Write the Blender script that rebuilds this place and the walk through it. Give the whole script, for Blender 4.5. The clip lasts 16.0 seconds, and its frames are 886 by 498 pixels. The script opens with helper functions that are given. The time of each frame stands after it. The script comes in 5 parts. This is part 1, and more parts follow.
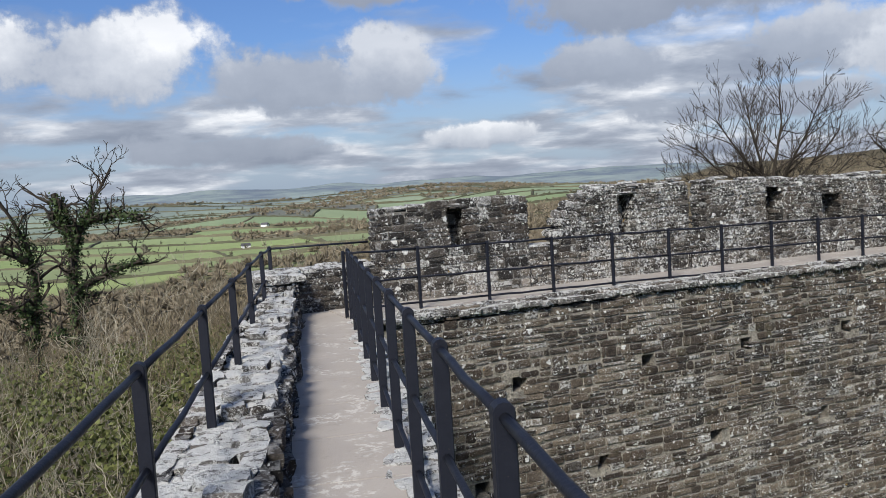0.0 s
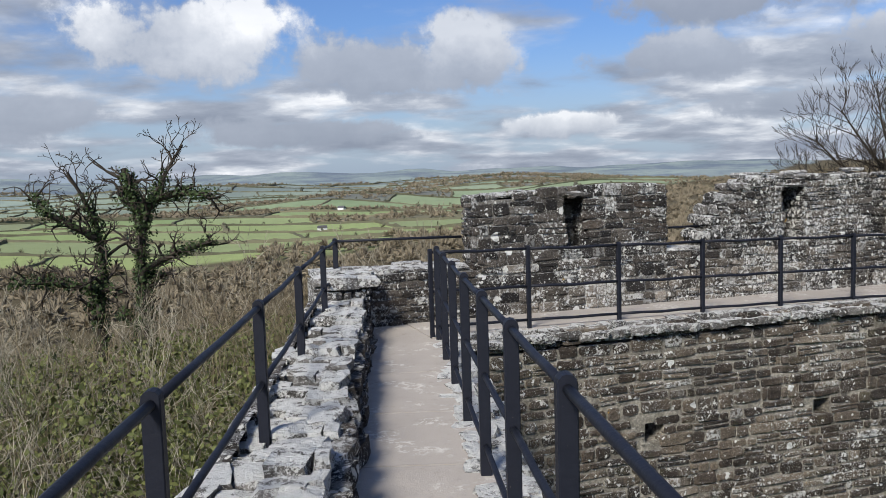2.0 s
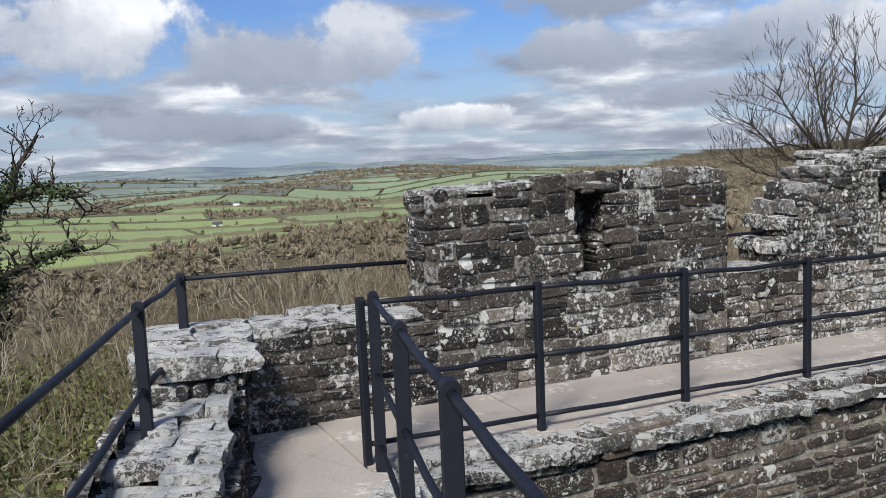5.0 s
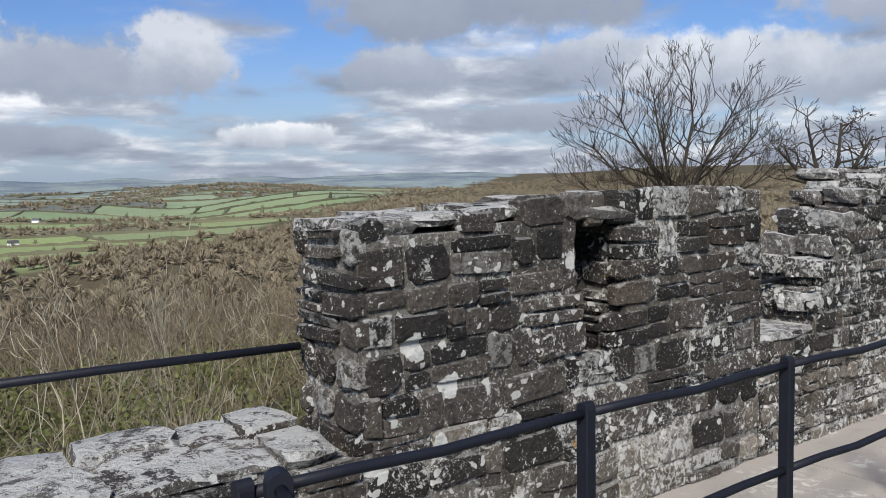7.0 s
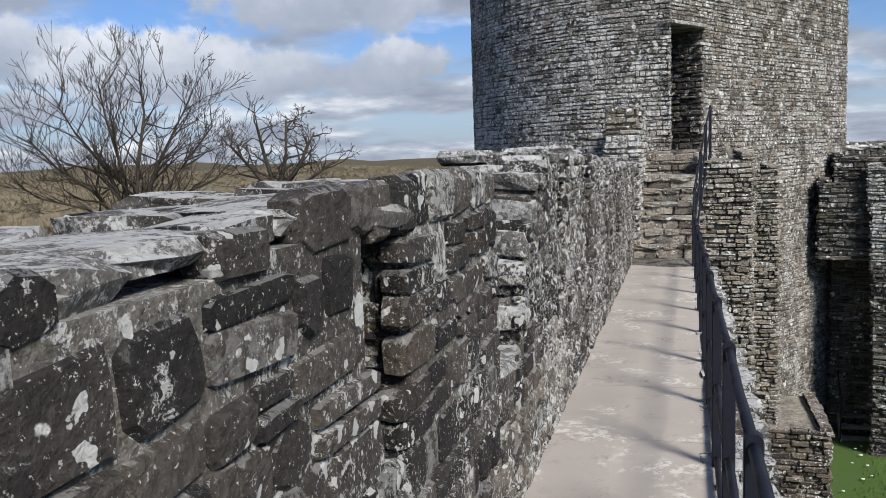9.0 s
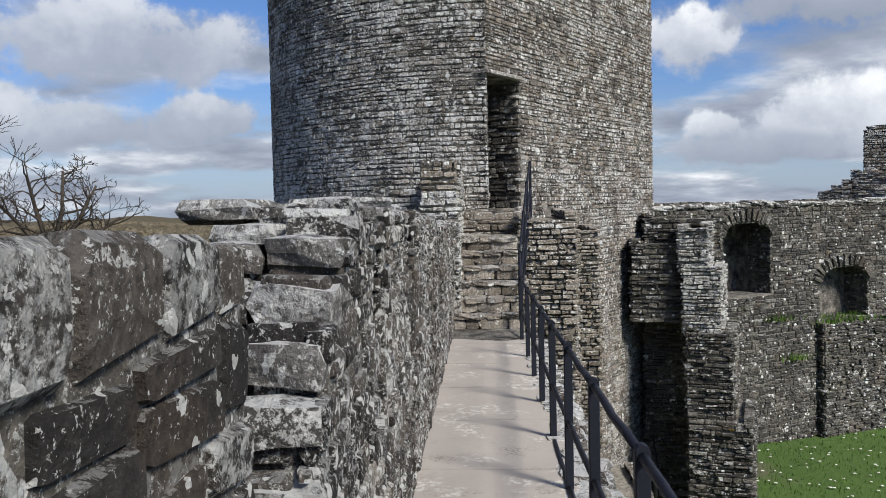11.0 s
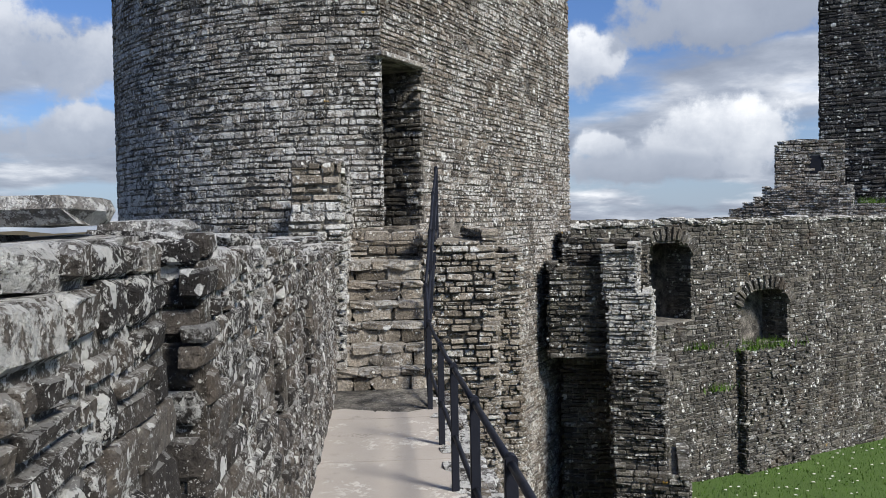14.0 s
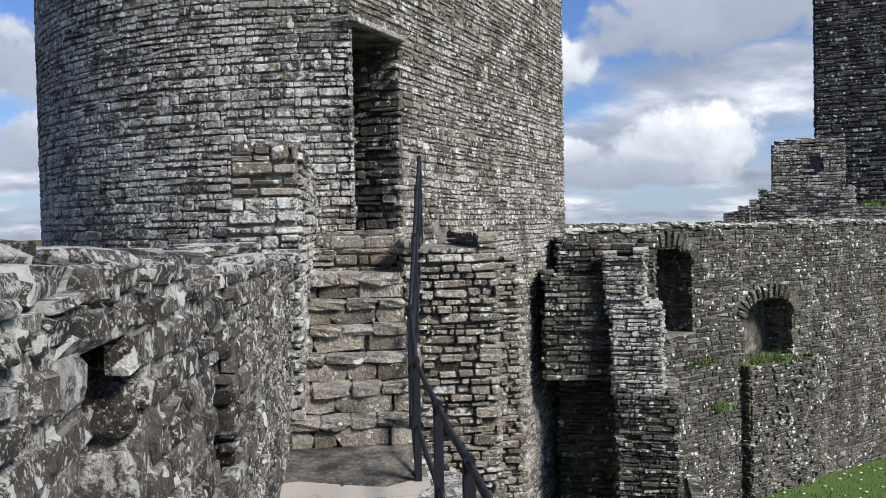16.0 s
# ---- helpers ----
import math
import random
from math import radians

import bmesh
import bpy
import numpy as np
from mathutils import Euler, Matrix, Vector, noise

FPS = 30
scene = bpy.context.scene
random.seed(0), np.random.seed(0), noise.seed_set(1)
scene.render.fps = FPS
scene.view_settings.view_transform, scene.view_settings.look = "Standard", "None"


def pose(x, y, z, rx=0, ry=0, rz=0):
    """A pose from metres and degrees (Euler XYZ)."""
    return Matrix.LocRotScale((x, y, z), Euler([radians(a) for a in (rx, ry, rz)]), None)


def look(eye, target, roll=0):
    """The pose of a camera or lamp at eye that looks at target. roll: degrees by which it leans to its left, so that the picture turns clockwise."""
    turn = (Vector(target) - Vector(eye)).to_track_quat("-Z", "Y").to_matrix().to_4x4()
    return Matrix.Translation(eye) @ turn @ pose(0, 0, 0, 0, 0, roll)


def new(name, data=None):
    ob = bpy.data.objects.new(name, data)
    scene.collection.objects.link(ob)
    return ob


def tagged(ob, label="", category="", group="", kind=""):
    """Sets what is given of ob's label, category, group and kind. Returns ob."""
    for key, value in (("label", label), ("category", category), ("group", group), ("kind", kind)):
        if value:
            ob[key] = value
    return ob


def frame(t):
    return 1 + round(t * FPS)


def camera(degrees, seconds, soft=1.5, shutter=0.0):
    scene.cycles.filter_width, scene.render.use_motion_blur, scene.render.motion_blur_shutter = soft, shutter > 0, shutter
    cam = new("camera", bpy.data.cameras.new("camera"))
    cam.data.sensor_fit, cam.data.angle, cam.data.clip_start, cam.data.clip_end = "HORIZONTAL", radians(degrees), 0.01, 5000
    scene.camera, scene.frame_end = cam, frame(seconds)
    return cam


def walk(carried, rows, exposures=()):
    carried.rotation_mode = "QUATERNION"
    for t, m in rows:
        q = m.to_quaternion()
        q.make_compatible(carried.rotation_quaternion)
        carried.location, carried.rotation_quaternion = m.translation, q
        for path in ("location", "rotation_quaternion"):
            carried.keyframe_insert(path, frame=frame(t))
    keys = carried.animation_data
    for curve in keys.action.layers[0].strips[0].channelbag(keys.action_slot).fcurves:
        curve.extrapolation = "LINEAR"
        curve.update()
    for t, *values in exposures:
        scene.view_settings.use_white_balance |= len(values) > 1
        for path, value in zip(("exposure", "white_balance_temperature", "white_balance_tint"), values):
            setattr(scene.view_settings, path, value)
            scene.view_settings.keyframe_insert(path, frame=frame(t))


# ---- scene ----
cam = camera(54.8, 16.0, soft=0.8)
METRES, EYE, TILT, LEAN, TURN = 18.56, 1.792, 0.0, 0.0, -8.5
ROWS = [
    (0.0, 0.0, 0.0, 0.0, -0.3, -4.88, 3.55),
    (0.5, -0.0077, 0.0373, -0.0008, 0.97, -5.38, 3.04),
    (1.0, -0.0125, 0.0785, -0.0023, 3.17, -5.47, 2.33),
    (1.5, -0.0216, 0.1179, -0.0043, 4.22, -5.5, 1.91),
    (2.0, -0.0252, 0.1555, -0.0056, 4.82, -5.44, 1.79),
    (2.5, -0.0332, 0.1934, -0.0076, 5.09, -5.39, 1.87),
    (3.0, -0.0359, 0.231, -0.0086, 4.81, -5.63, 2.09),
    (3.5, -0.0399, 0.2678, -0.0088, 5.03, -6.05, 2.27),
    (4.0, -0.0455, 0.3048, -0.0091, 3.92, -6.35, 2.45),
    (4.5, -0.0486, 0.3422, -0.0108, 1.78, -6.36, 2.56),
    (5.0, -0.0558, 0.3792, -0.0113, -1.96, -6.18, 2.43),
    (7.5, -0.0738, 0.5482, -0.0165, -19.66, -4.81, 1.55),
    (8.0, -0.0737, 0.578, -0.0195, -27.92, -5.16, 2.38),
    (8.5, -0.0732, 0.6044, -0.0186, -37.71, -6.24, 3.01),
    (9.0, -0.0698, 0.6281, -0.0167, -50.77, -6.33, 1.89),
    (9.5, -0.0562, 0.6459, -0.0173, -59.16, -5.17, 2.34),
    (12.0, 0.0646, 0.699, -0.0182, -64.44, -2.12, 0.95),
    (12.5, 0.0897, 0.7103, -0.0154, -65.03, -1.09, 0.52),
    (13.0, 0.111, 0.7233, -0.0151, -66.63, -0.96, 0.6),
    (13.5, 0.1341, 0.7332, -0.0175, -68.48, -1.21, 0.76),
    (14.0, 0.155, 0.7424, -0.0178, -70.63, -1.81, 0.98),
    (14.5, 0.1782, 0.7538, -0.0169, -72.94, -1.86, 0.98),
    (15.0, 0.2055, 0.7622, -0.0194, -73.1, -1.75, 1.05),
    (15.5, 0.2302, 0.7735, -0.0206, -72.58, -1.71, 1.09),
    (16.0, 0.2552, 0.7844, -0.0196, -72.42, -1.43, 1.1),
]
walk(cam, [(t, pose(0, 0, EYE, TILT, LEAN, TURN) @ pose(METRES * x, METRES * y, METRES * z, 90 + pitch, roll, yaw)) for t, x, y, z, yaw, pitch, roll in ROWS],
     exposures=[(0.0, 0.28), (5.0, 0.34), (7.5, 0.30), (9.0, 0.40), (12.5, 0.28), (14.5, 0.42), (16.0, 0.52)])

# ---- world, sun, exposure ----
SUN_AZ, SUN_EL = 240.0, 40.0          # degrees: where the sun stands, counter-clockwise from +x, and its height
world = bpy.data.worlds.new("world")
scene.world = world
world.use_nodes = True


class Nodes:
    """Short hand for building a node tree."""

    def __init__(self, tree):
        self.tree = tree
        tree.nodes.clear()

    def add(self, kind, **settings):
        node = self.tree.nodes.new(kind)
        for key, value in settings.items():
            setattr_plain(node, key, value)
        return node

    def put(self, source, socket):
        if isinstance(source, (int, float, tuple)):
            socket.default_value = source
        else:
            self.tree.links.new(source, socket)

    def math(self, op, a, b=0.0, clamp=False):
        node = self.tree.nodes.new("ShaderNodeMath")
        node.operation, node.use_clamp = op, clamp
        self.put(a, node.inputs[0]), self.put(b, node.inputs[1])
        return node.outputs[0]

    def vec(self, op, a, b=(0.0, 0.0, 0.0)):
        node = self.tree.nodes.new("ShaderNodeVectorMath")
        node.operation = op
        self.put(a, node.inputs[0]), self.put(b, node.inputs[1])
        return node.outputs["Value"] if op in ("LENGTH", "DOT_PRODUCT", "DISTANCE") else node.outputs[0]

    def mix(self, f, a, b, blend="MIX"):
        node = self.tree.nodes.new("ShaderNodeMix")
        node.data_type, node.blend_type = "RGBA", blend
        for source, socket in ((f, node.inputs[0]), (a, node.inputs[6]), (b, node.inputs[7])):
            self.put((*source, 1.0) if isinstance(source, tuple) and len(source) == 3 else source, socket)
        return node.outputs[2]

    def ramp(self, f, stops):
        node = self.tree.nodes.new("ShaderNodeValToRGB")
        self.put(f, node.inputs[0])
        cr = node.color_ramp
        while len(cr.elements) < len(stops):
            cr.elements.new(0.5)
        for el, (at, c) in zip(cr.elements, stops):
            el.position = at
            el.color = (c, c, c, 1) if isinstance(c, (int, float)) else (*c, 1)
        return node.outputs[0]

    def step(self, f, low, high):
        node = self.tree.nodes.new("ShaderNodeMapRange")
        node.interpolation_type = "SMOOTHSTEP"
        self.put(f, node.inputs[0])
        node.inputs[1].default_value, node.inputs[2].default_value = low, high
        return node.outputs[0]

    def noise(self, at, scale, detail=4.0, rough=0.55, warp=0.0):
        node = self.tree.nodes.new("ShaderNodeTexNoise")
        self.put(at, node.inputs["Vector"])
        node.inputs["Scale"].default_value, node.inputs["Detail"].default_value = scale, detail
        node.inputs["Roughness"].default_value, node.inputs["Distortion"].default_value = rough, warp
        return node.outputs["Fac"]

    def cells(self, at, scale, feature="F1", rand=1.0):
        node = self.tree.nodes.new("ShaderNodeTexVoronoi")
        node.feature = feature
        self.put(at, node.inputs["Vector"])
        node.inputs["Scale"].default_value, node.inputs["Randomness"].default_value = scale, rand
        return node


def setattr_plain(node, key, value):
    if key == "sky_type":
        node.sky_type = value
    elif key == "sun_disc":
        node.sun_disc = value
    elif key == "sun_elevation":
        node.sun_elevation = value
    elif key == "sun_rotation":
        node.sun_rotation = value


# clouds: azimuth, height, half width, half height in degrees, whiteness
CLOUDS = [
    (103.5, 8.6, 6.5, 3.2, 1.0), (91.0, 6.3, 5.5, 2.4, 0.62), (84.5, 7.0, 3.0, 2.4, 0.78), (66.0, 10.6, 11.5, 2.4, 0.42),
    (71.0, 6.6, 5.5, 1.6, 0.62), (57.5, 7.0, 5.0, 1.7, 0.7), (78.4, 2.6, 4.6, 0.9, 1.0), (96.0, 2.6, 9.0, 1.2, 0.5),
    (86.0, 13.0, 8.0, 1.4, 0.45), (112.0, 4.0, 6.0, 1.6, 0.6), (48.0, 6.2, 6.0, 2.6, 0.85), (39.0, 10.5, 9.0, 3.0, 0.8),
    (40.0, 5.4, 6.5, 2.2, 0.75), (33.5, 6.0, 3.4, 1.6, 0.7), (2.0, 10.5, 3.2, 2.2, 1.0), (-9.0, 12.8, 8.5, 2.6, 0.55),
    (-7.0, 5.4, 5.0, 2.6, 1.0), (-2.0, 3.4, 4.5, 1.2, 0.6), (0.0, 4.8, 1.6, 1.0, 0.9), (62.0, 3.4, 7.0, 1.2, 0.55),
]
wn = Nodes(world.node_tree)
sky = wn.add("ShaderNodeTexSky", sky_type="NISHITA", sun_disc=False, sun_elevation=radians(SUN_EL), sun_rotation=radians(90 - SUN_AZ))
way = wn.tree.nodes.new("ShaderNodeTexCoord").outputs["Generated"]
split = wn.tree.nodes.new("ShaderNodeSeparateXYZ")
wn.put(way, split.inputs[0])
lift = wn.math("ADD", wn.math("MAXIMUM", split.outputs[2], 0.0), 0.17)
flat = wn.tree.nodes.new("ShaderNodeCombineXYZ")
wn.put(wn.math("DIVIDE", split.outputs[0], lift), flat.inputs[0])
wn.put(wn.math("DIVIDE", split.outputs[1], lift), flat.inputs[1])
billow = wn.noise(way, 9.0, 8.0, 0.58)
layer = wn.noise(flat.outputs[0], 0.95, 9.0, 0.52, 0.1)
low = wn.step(split.outputs[2], 0.24, 0.03)
cover = wn.step(wn.math("ADD", layer, wn.math("MULTIPLY", low, 0.13)), 0.52, 0.66)
white = wn.step(wn.noise(flat.outputs[0], 1.7, 7.0, 0.55), 0.30, 0.74)
rough = wn.math("ADD", wn.math("MULTIPLY", wn.math("SUBTRACT", billow, 0.5), 2.6), wn.math("MULTIPLY", wn.math("SUBTRACT", wn.noise(way, 30.0, 6.0, 0.6), 0.5), 0.9))
for az, el, hw, hh, shine in CLOUDS:
    a, e = radians(az), radians(el)
    centre = (math.cos(a) * math.cos(e), math.sin(a) * math.cos(e), math.sin(e))
    d = wn.vec("SUBTRACT", way, centre)
    side = wn.math("DIVIDE", wn.vec("DOT_PRODUCT", d, (-math.sin(a), math.cos(a), 0)), math.tan(radians(hw)))
    up = wn.math("DIVIDE", wn.vec("DOT_PRODUCT", d, (0, 0, 1)), math.tan(radians(hh)))
    r = wn.math("SQRT", wn.math("ADD", wn.math("MULTIPLY", side, side), wn.math("MULTIPLY", up, up)))
    ahead = wn.math("GREATER_THAN", wn.vec("DOT_PRODUCT", way, centre), 0.6)
    blob = wn.math("MULTIPLY", wn.step(wn.math("ADD", wn.math("SUBTRACT", 1.0, r), rough), -0.12, 0.34), ahead)
    cover = wn.math("MAXIMUM", cover, blob)
    glow = wn.math("ADD", wn.math("MULTIPLY", wn.math("ADD", up, wn.math("MULTIPLY", rough, 1.3)), 0.34), 0.28 + 0.45 * shine, clamp=True)
    white = wn.mix(wn.math("MULTIPLY", blob, 0.9), white, wn.math("MULTIPLY", glow, shine))
cloud = wn.ramp(white, [(0.0, (0.24, 0.275, 0.35)), (0.45, (0.38, 0.42, 0.50)), (0.8, (0.66, 0.69, 0.745)), (1.0, (0.95, 0.96, 0.98))])
veil = wn.step(split.outputs[2], 0.16, 0.0)
back = wn.tree.nodes.new("ShaderNodeBackground")
blue = wn.mix(1.0, sky.outputs[0], (0.050, 0.068, 0.104), "MULTIPLY")
blue = wn.mix(wn.math("MULTIPLY", veil, 0.6), blue, (0.42, 0.50, 0.62))
wn.put(wn.mix(wn.math("MULTIPLY", cover, 0.94), blue, cloud), back.inputs[0])
wn.put(0.92, back.inputs[1])
wn.put(back.outputs[0], wn.tree.nodes.new("ShaderNodeOutputWorld").inputs[0])

sun = new("sun", bpy.data.lights.new("sun", "SUN"))
sun.data.energy, sun.data.angle, sun.data.color = 4.5, radians(15.0), (1.0, 0.95, 0.87)
sun.matrix_world = look((0, 0, 30), (-math.cos(radians(SUN_AZ)) * math.cos(radians(SUN_EL)), -math.sin(radians(SUN_AZ)) * math.cos(radians(SUN_EL)), 30 - math.sin(radians(SUN_EL))))


# ---- materials ----
def material(name):
    m = bpy.data.materials.new(name)
    m.use_nodes = True
    n = Nodes(m.node_tree)
    shader = n.tree.nodes.new("ShaderNodeBsdfPrincipled")
    n.put(shader.outputs[0], n.tree.nodes.new("ShaderNodeOutputMaterial").inputs[0])
    place = n.tree.nodes.new("ShaderNodeNewGeometry")
    return m, n, shader, place


def bump(n, shader, height, strength, distance):
    node = n.tree.nodes.new("ShaderNodeBump")
    node.inputs["Strength"].default_value, node.inputs["Distance"].default_value = strength, distance
    n.put(height, node.inputs["Height"])
    n.put(node.outputs[0], shader.inputs["Normal"])


def stone_material(name, dark, mid, pale, lichen, moss=0.0, spot=5.0, gain=1.0, stain=0.0, tops=0.3):
    """Weathered rubble stone: each piece its own tone, crusts of pale lichen, some moss."""
    m, n, shader, place = material(name)
    at = place.outputs["Position"]
    own = n.math("FRACT", n.math("ADD", n.tree.nodes.new("ShaderNodeObjectInfo").outputs["Random"], place.outputs["Random Per Island"]))
    tone = n.math("ADD", n.math("MULTIPLY", own, 0.62), n.math("MULTIPLY", n.noise(at, 3.1, 5.0, 0.65), 0.55))
    c = n.ramp(tone, [(0.18, dark), (0.52, mid), (0.92, pale)])
    rust = n.math("MULTIPLY", n.step(n.noise(at, 1.3, 4.0), 0.54, 0.72), 0.4)
    c = n.mix(rust, c, (0.15, 0.105, 0.07))
    grain = n.noise(at, 46.0, 6.0, 0.7)
    c = n.mix(n.step(grain, 0.35, 0.72), n.mix(1.0, c, (0.45, 0.45, 0.45), "MULTIPLY"), c)
    if stain:
        run = n.noise(n.vec("MULTIPLY", at, (1.0, 1.0, 0.16)), 1.5, 6.0, 0.65)
        c = n.mix(n.math("MULTIPLY", n.step(run, 0.50, 0.66), stain), c, (0.03, 0.028, 0.026))
        c = n.mix(n.math("MULTIPLY", n.step(run, 0.44, 0.30), stain * 0.8), c, (0.34, 0.30, 0.245))
    if moss:
        c = n.mix(n.math("MULTIPLY", n.step(n.noise(at, 2.3, 6.0, 0.7), 0.56, 0.70), moss), c, (0.085, 0.095, 0.03))
    w = n.tree.nodes.new("ShaderNodeTexNoise")
    n.put(at, w.inputs["Vector"])
    w.inputs["Scale"].default_value, w.inputs["Detail"].default_value = 17.0, 4.0
    warped = n.vec("ADD", at, n.vec("MULTIPLY", n.vec("SUBTRACT", w.outputs["Color"], (0.5, 0.5, 0.5)), (0.10, 0.10, 0.10)))
    big = n.cells(warped, spot)
    size = n.tree.nodes.new("ShaderNodeSeparateColor")
    n.put(big.outputs["Color"], size.inputs[0])
    reach = n.math("MULTIPLY", n.step(size.outputs[0], 0.86 - 0.22 * lichen, 1.05), 0.36)
    discs = n.step(n.math("SUBTRACT", reach, big.outputs["Distance"]), 0.0, 0.03)
    small = n.cells(n.vec("ADD", warped, (3.7, 1.9, 5.3)), spot * 3.7)
    tiny = n.tree.nodes.new("ShaderNodeSeparateColor")
    n.put(small.outputs["Color"], tiny.inputs[0])
    patchy = n.step(n.noise(at, 1.7, 3.0, 0.6), 0.36, 0.64)
    close = n.math("MULTIPLY", n.step(n.math("ADD", tiny.outputs[0], n.math("MULTIPLY", patchy, 0.22)), 0.93 - 0.34 * lichen, 1.15), 0.55)
    dots = n.step(n.math("SUBTRACT", close, small.outputs["Distance"]), 0.0, 0.05)
    discs = n.math("MAXIMUM", discs, n.math("MULTIPLY", dots, 0.9))
    torn = n.math("ADD", n.noise(warped, 7.0, 9.0, 0.78), n.math("MULTIPLY", n.math("SUBTRACT", n.noise(at, 0.9, 4.0, 0.6), 0.5), 0.42))
    discs = n.math("MAXIMUM", discs, n.math("MULTIPLY", n.step(torn, 0.66 - 0.075 * lichen, 0.69 - 0.075 * lichen), 0.9))
    crust = n.step(n.math("ADD", n.noise(at, 27.0, 7.0, 0.78), n.math("MULTIPLY", patchy, 0.09)), 0.69 - 0.10 * lichen, 0.75 - 0.10 * lichen)
    specks = n.step(n.math("ADD", n.noise(at, 75.0, 4.0, 0.75), n.math("MULTIPLY", patchy, 0.06)), 0.66 - 0.05 * lichen, 0.69 - 0.05 * lichen)
    pale_crust = n.mix(n.noise(at, 60.0, 4.0), (0.52, 0.52, 0.49), (0.74, 0.74, 0.71))
    whole = n.math("MULTIPLY", n.step(n.math("FRACT", n.math("MULTIPLY", own, 7.31)), 0.97 - 0.16 * lichen, 1.0), n.step(n.noise(at, 24.0, 7.0, 0.75), 0.44, 0.56))
    level = n.tree.nodes.new("ShaderNodeSeparateXYZ")
    n.put(place.outputs["Normal"], level.inputs[0])
    flat_top = n.math("MULTIPLY", n.step(level.outputs[2], 0.45, 0.8), n.step(n.noise(warped, 9.0, 8.0, 0.80), 0.55 - 0.09 * lichen, 0.59 - 0.09 * lichen))
    discs = n.math("MAXIMUM", discs, n.math("MAXIMUM", n.math("MULTIPLY", whole, 0.75), n.math("MULTIPLY", flat_top, tops)))
    spots = n.math("MAXIMUM", discs, n.math("MAXIMUM", n.math("MULTIPLY", crust, 0.85), n.math("MULTIPLY", specks, 0.75)))
    c = n.mix(n.math("MULTIPLY", spots, gain, clamp=True), c, pale_crust)
    gold = n.math("MULTIPLY", n.step(n.noise(warped, 4.2, 3.0), 0.73, 0.77), 0.8)
    c = n.mix(gold, c, (0.42, 0.25, 0.04))
    n.put(c, shader.inputs["Base Color"])
    n.put(0.93, shader.inputs["Roughness"])
    shader.inputs["Specular IOR Level"].default_value = 0.25
    relief = n.math("ADD", n.math("MULTIPLY", n.noise(at, 11.0, 9.0, 0.66), 1.0), n.math("MULTIPLY", grain, 0.35))
    bump(n, shader, relief, 1.0, 0.07)
    return m


STONE = stone_material("parapet stone", (0.018, 0.017, 0.017), (0.050, 0.045, 0.041), (0.15, 0.13, 0.11), 0.60, spot=6.0)
STONE_FOOT = stone_material("paler parapet stone", (0.05, 0.045, 0.04), (0.17, 0.148, 0.122), (0.38, 0.33, 0.27), 1.0, spot=7.0)
STONE_MIXED = stone_material("mixed parapet stone", (0.024, 0.022, 0.021), (0.072, 0.063, 0.055), (0.20, 0.172, 0.143), 0.72, spot=6.0)
STONE_CAP = stone_material("coping stone", (0.05, 0.047, 0.044), (0.13, 0.12, 0.11), (0.28, 0.265, 0.245), 1.0, spot=5.0, tops=0.85)
STONE_WHITE = stone_material("lichen-whitened stone", (0.06, 0.055, 0.05), (0.17, 0.16, 0.145), (0.36, 0.34, 0.315), 1.25, spot=4.0, tops=1.0)
STONE_CURTAIN = stone_material("curtain wall stone", (0.030, 0.024, 0.020), (0.100, 0.078, 0.061), (0.27, 0.22, 0.165), 0.5, moss=0.2, spot=7.0, stain=0.7)
STONE_TOWER = stone_material("tower stone", (0.032, 0.030, 0.028), (0.135, 0.128, 0.11), (0.40, 0.355, 0.30), 1.35, spot=3.2, stain=0.55)
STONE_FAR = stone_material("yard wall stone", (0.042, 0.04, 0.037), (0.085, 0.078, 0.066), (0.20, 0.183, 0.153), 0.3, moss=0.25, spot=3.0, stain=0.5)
STONE_GORGE = stone_material("inner tower stone", (0.045, 0.040, 0.035), (0.165, 0.138, 0.112), (0.40, 0.34, 0.275), 1.0, moss=0.1, spot=4.0, stain=0.25)
# the keep's stone is darkened to carry the shade on its faces
STONE_SHADED = stone_material("shaded keep stone", (0.020, 0.020, 0.021), (0.055, 0.053, 0.053), (0.13, 0.125, 0.12), 0.45, spot=3.0, stain=0.3)
STONE_STEP = stone_material("step stone", (0.13, 0.11, 0.085), (0.30, 0.26, 0.208), (0.52, 0.46, 0.38), 0.45, moss=0.2, spot=6.0, tops=0.5)


def mortar_material(name, a, b):
    m, n, shader, place = material(name)
    at = place.outputs["Position"]
    c = n.mix(n.step(n.noise(at, 3.5, 6.0, 0.7), 0.34, 0.68), a, b)
    c = n.mix(n.step(n.noise(at, 30.0, 5.0, 0.7), 0.4, 0.7), n.mix(1.0, c, (0.5, 0.5, 0.5), "MULTIPLY"), c)
    c = n.mix(n.math("MULTIPLY", n.step(n.noise(at, 16.0, 8.0, 0.8), 0.60, 0.64), 0.8), c, (0.60, 0.60, 0.56))
    c = n.mix(n.math("MULTIPLY", n.step(n.noise(at, 9.0, 7.0, 0.75), 0.44, 0.36), 0.7), c, (0.03, 0.028, 0.026))
    n.put(c, shader.inputs["Base Color"])
    n.put(0.95, shader.inputs["Roughness"])
    bump(n, shader, n.noise(at, 26.0, 8.0, 0.75), 1.0, 0.05)
    return m


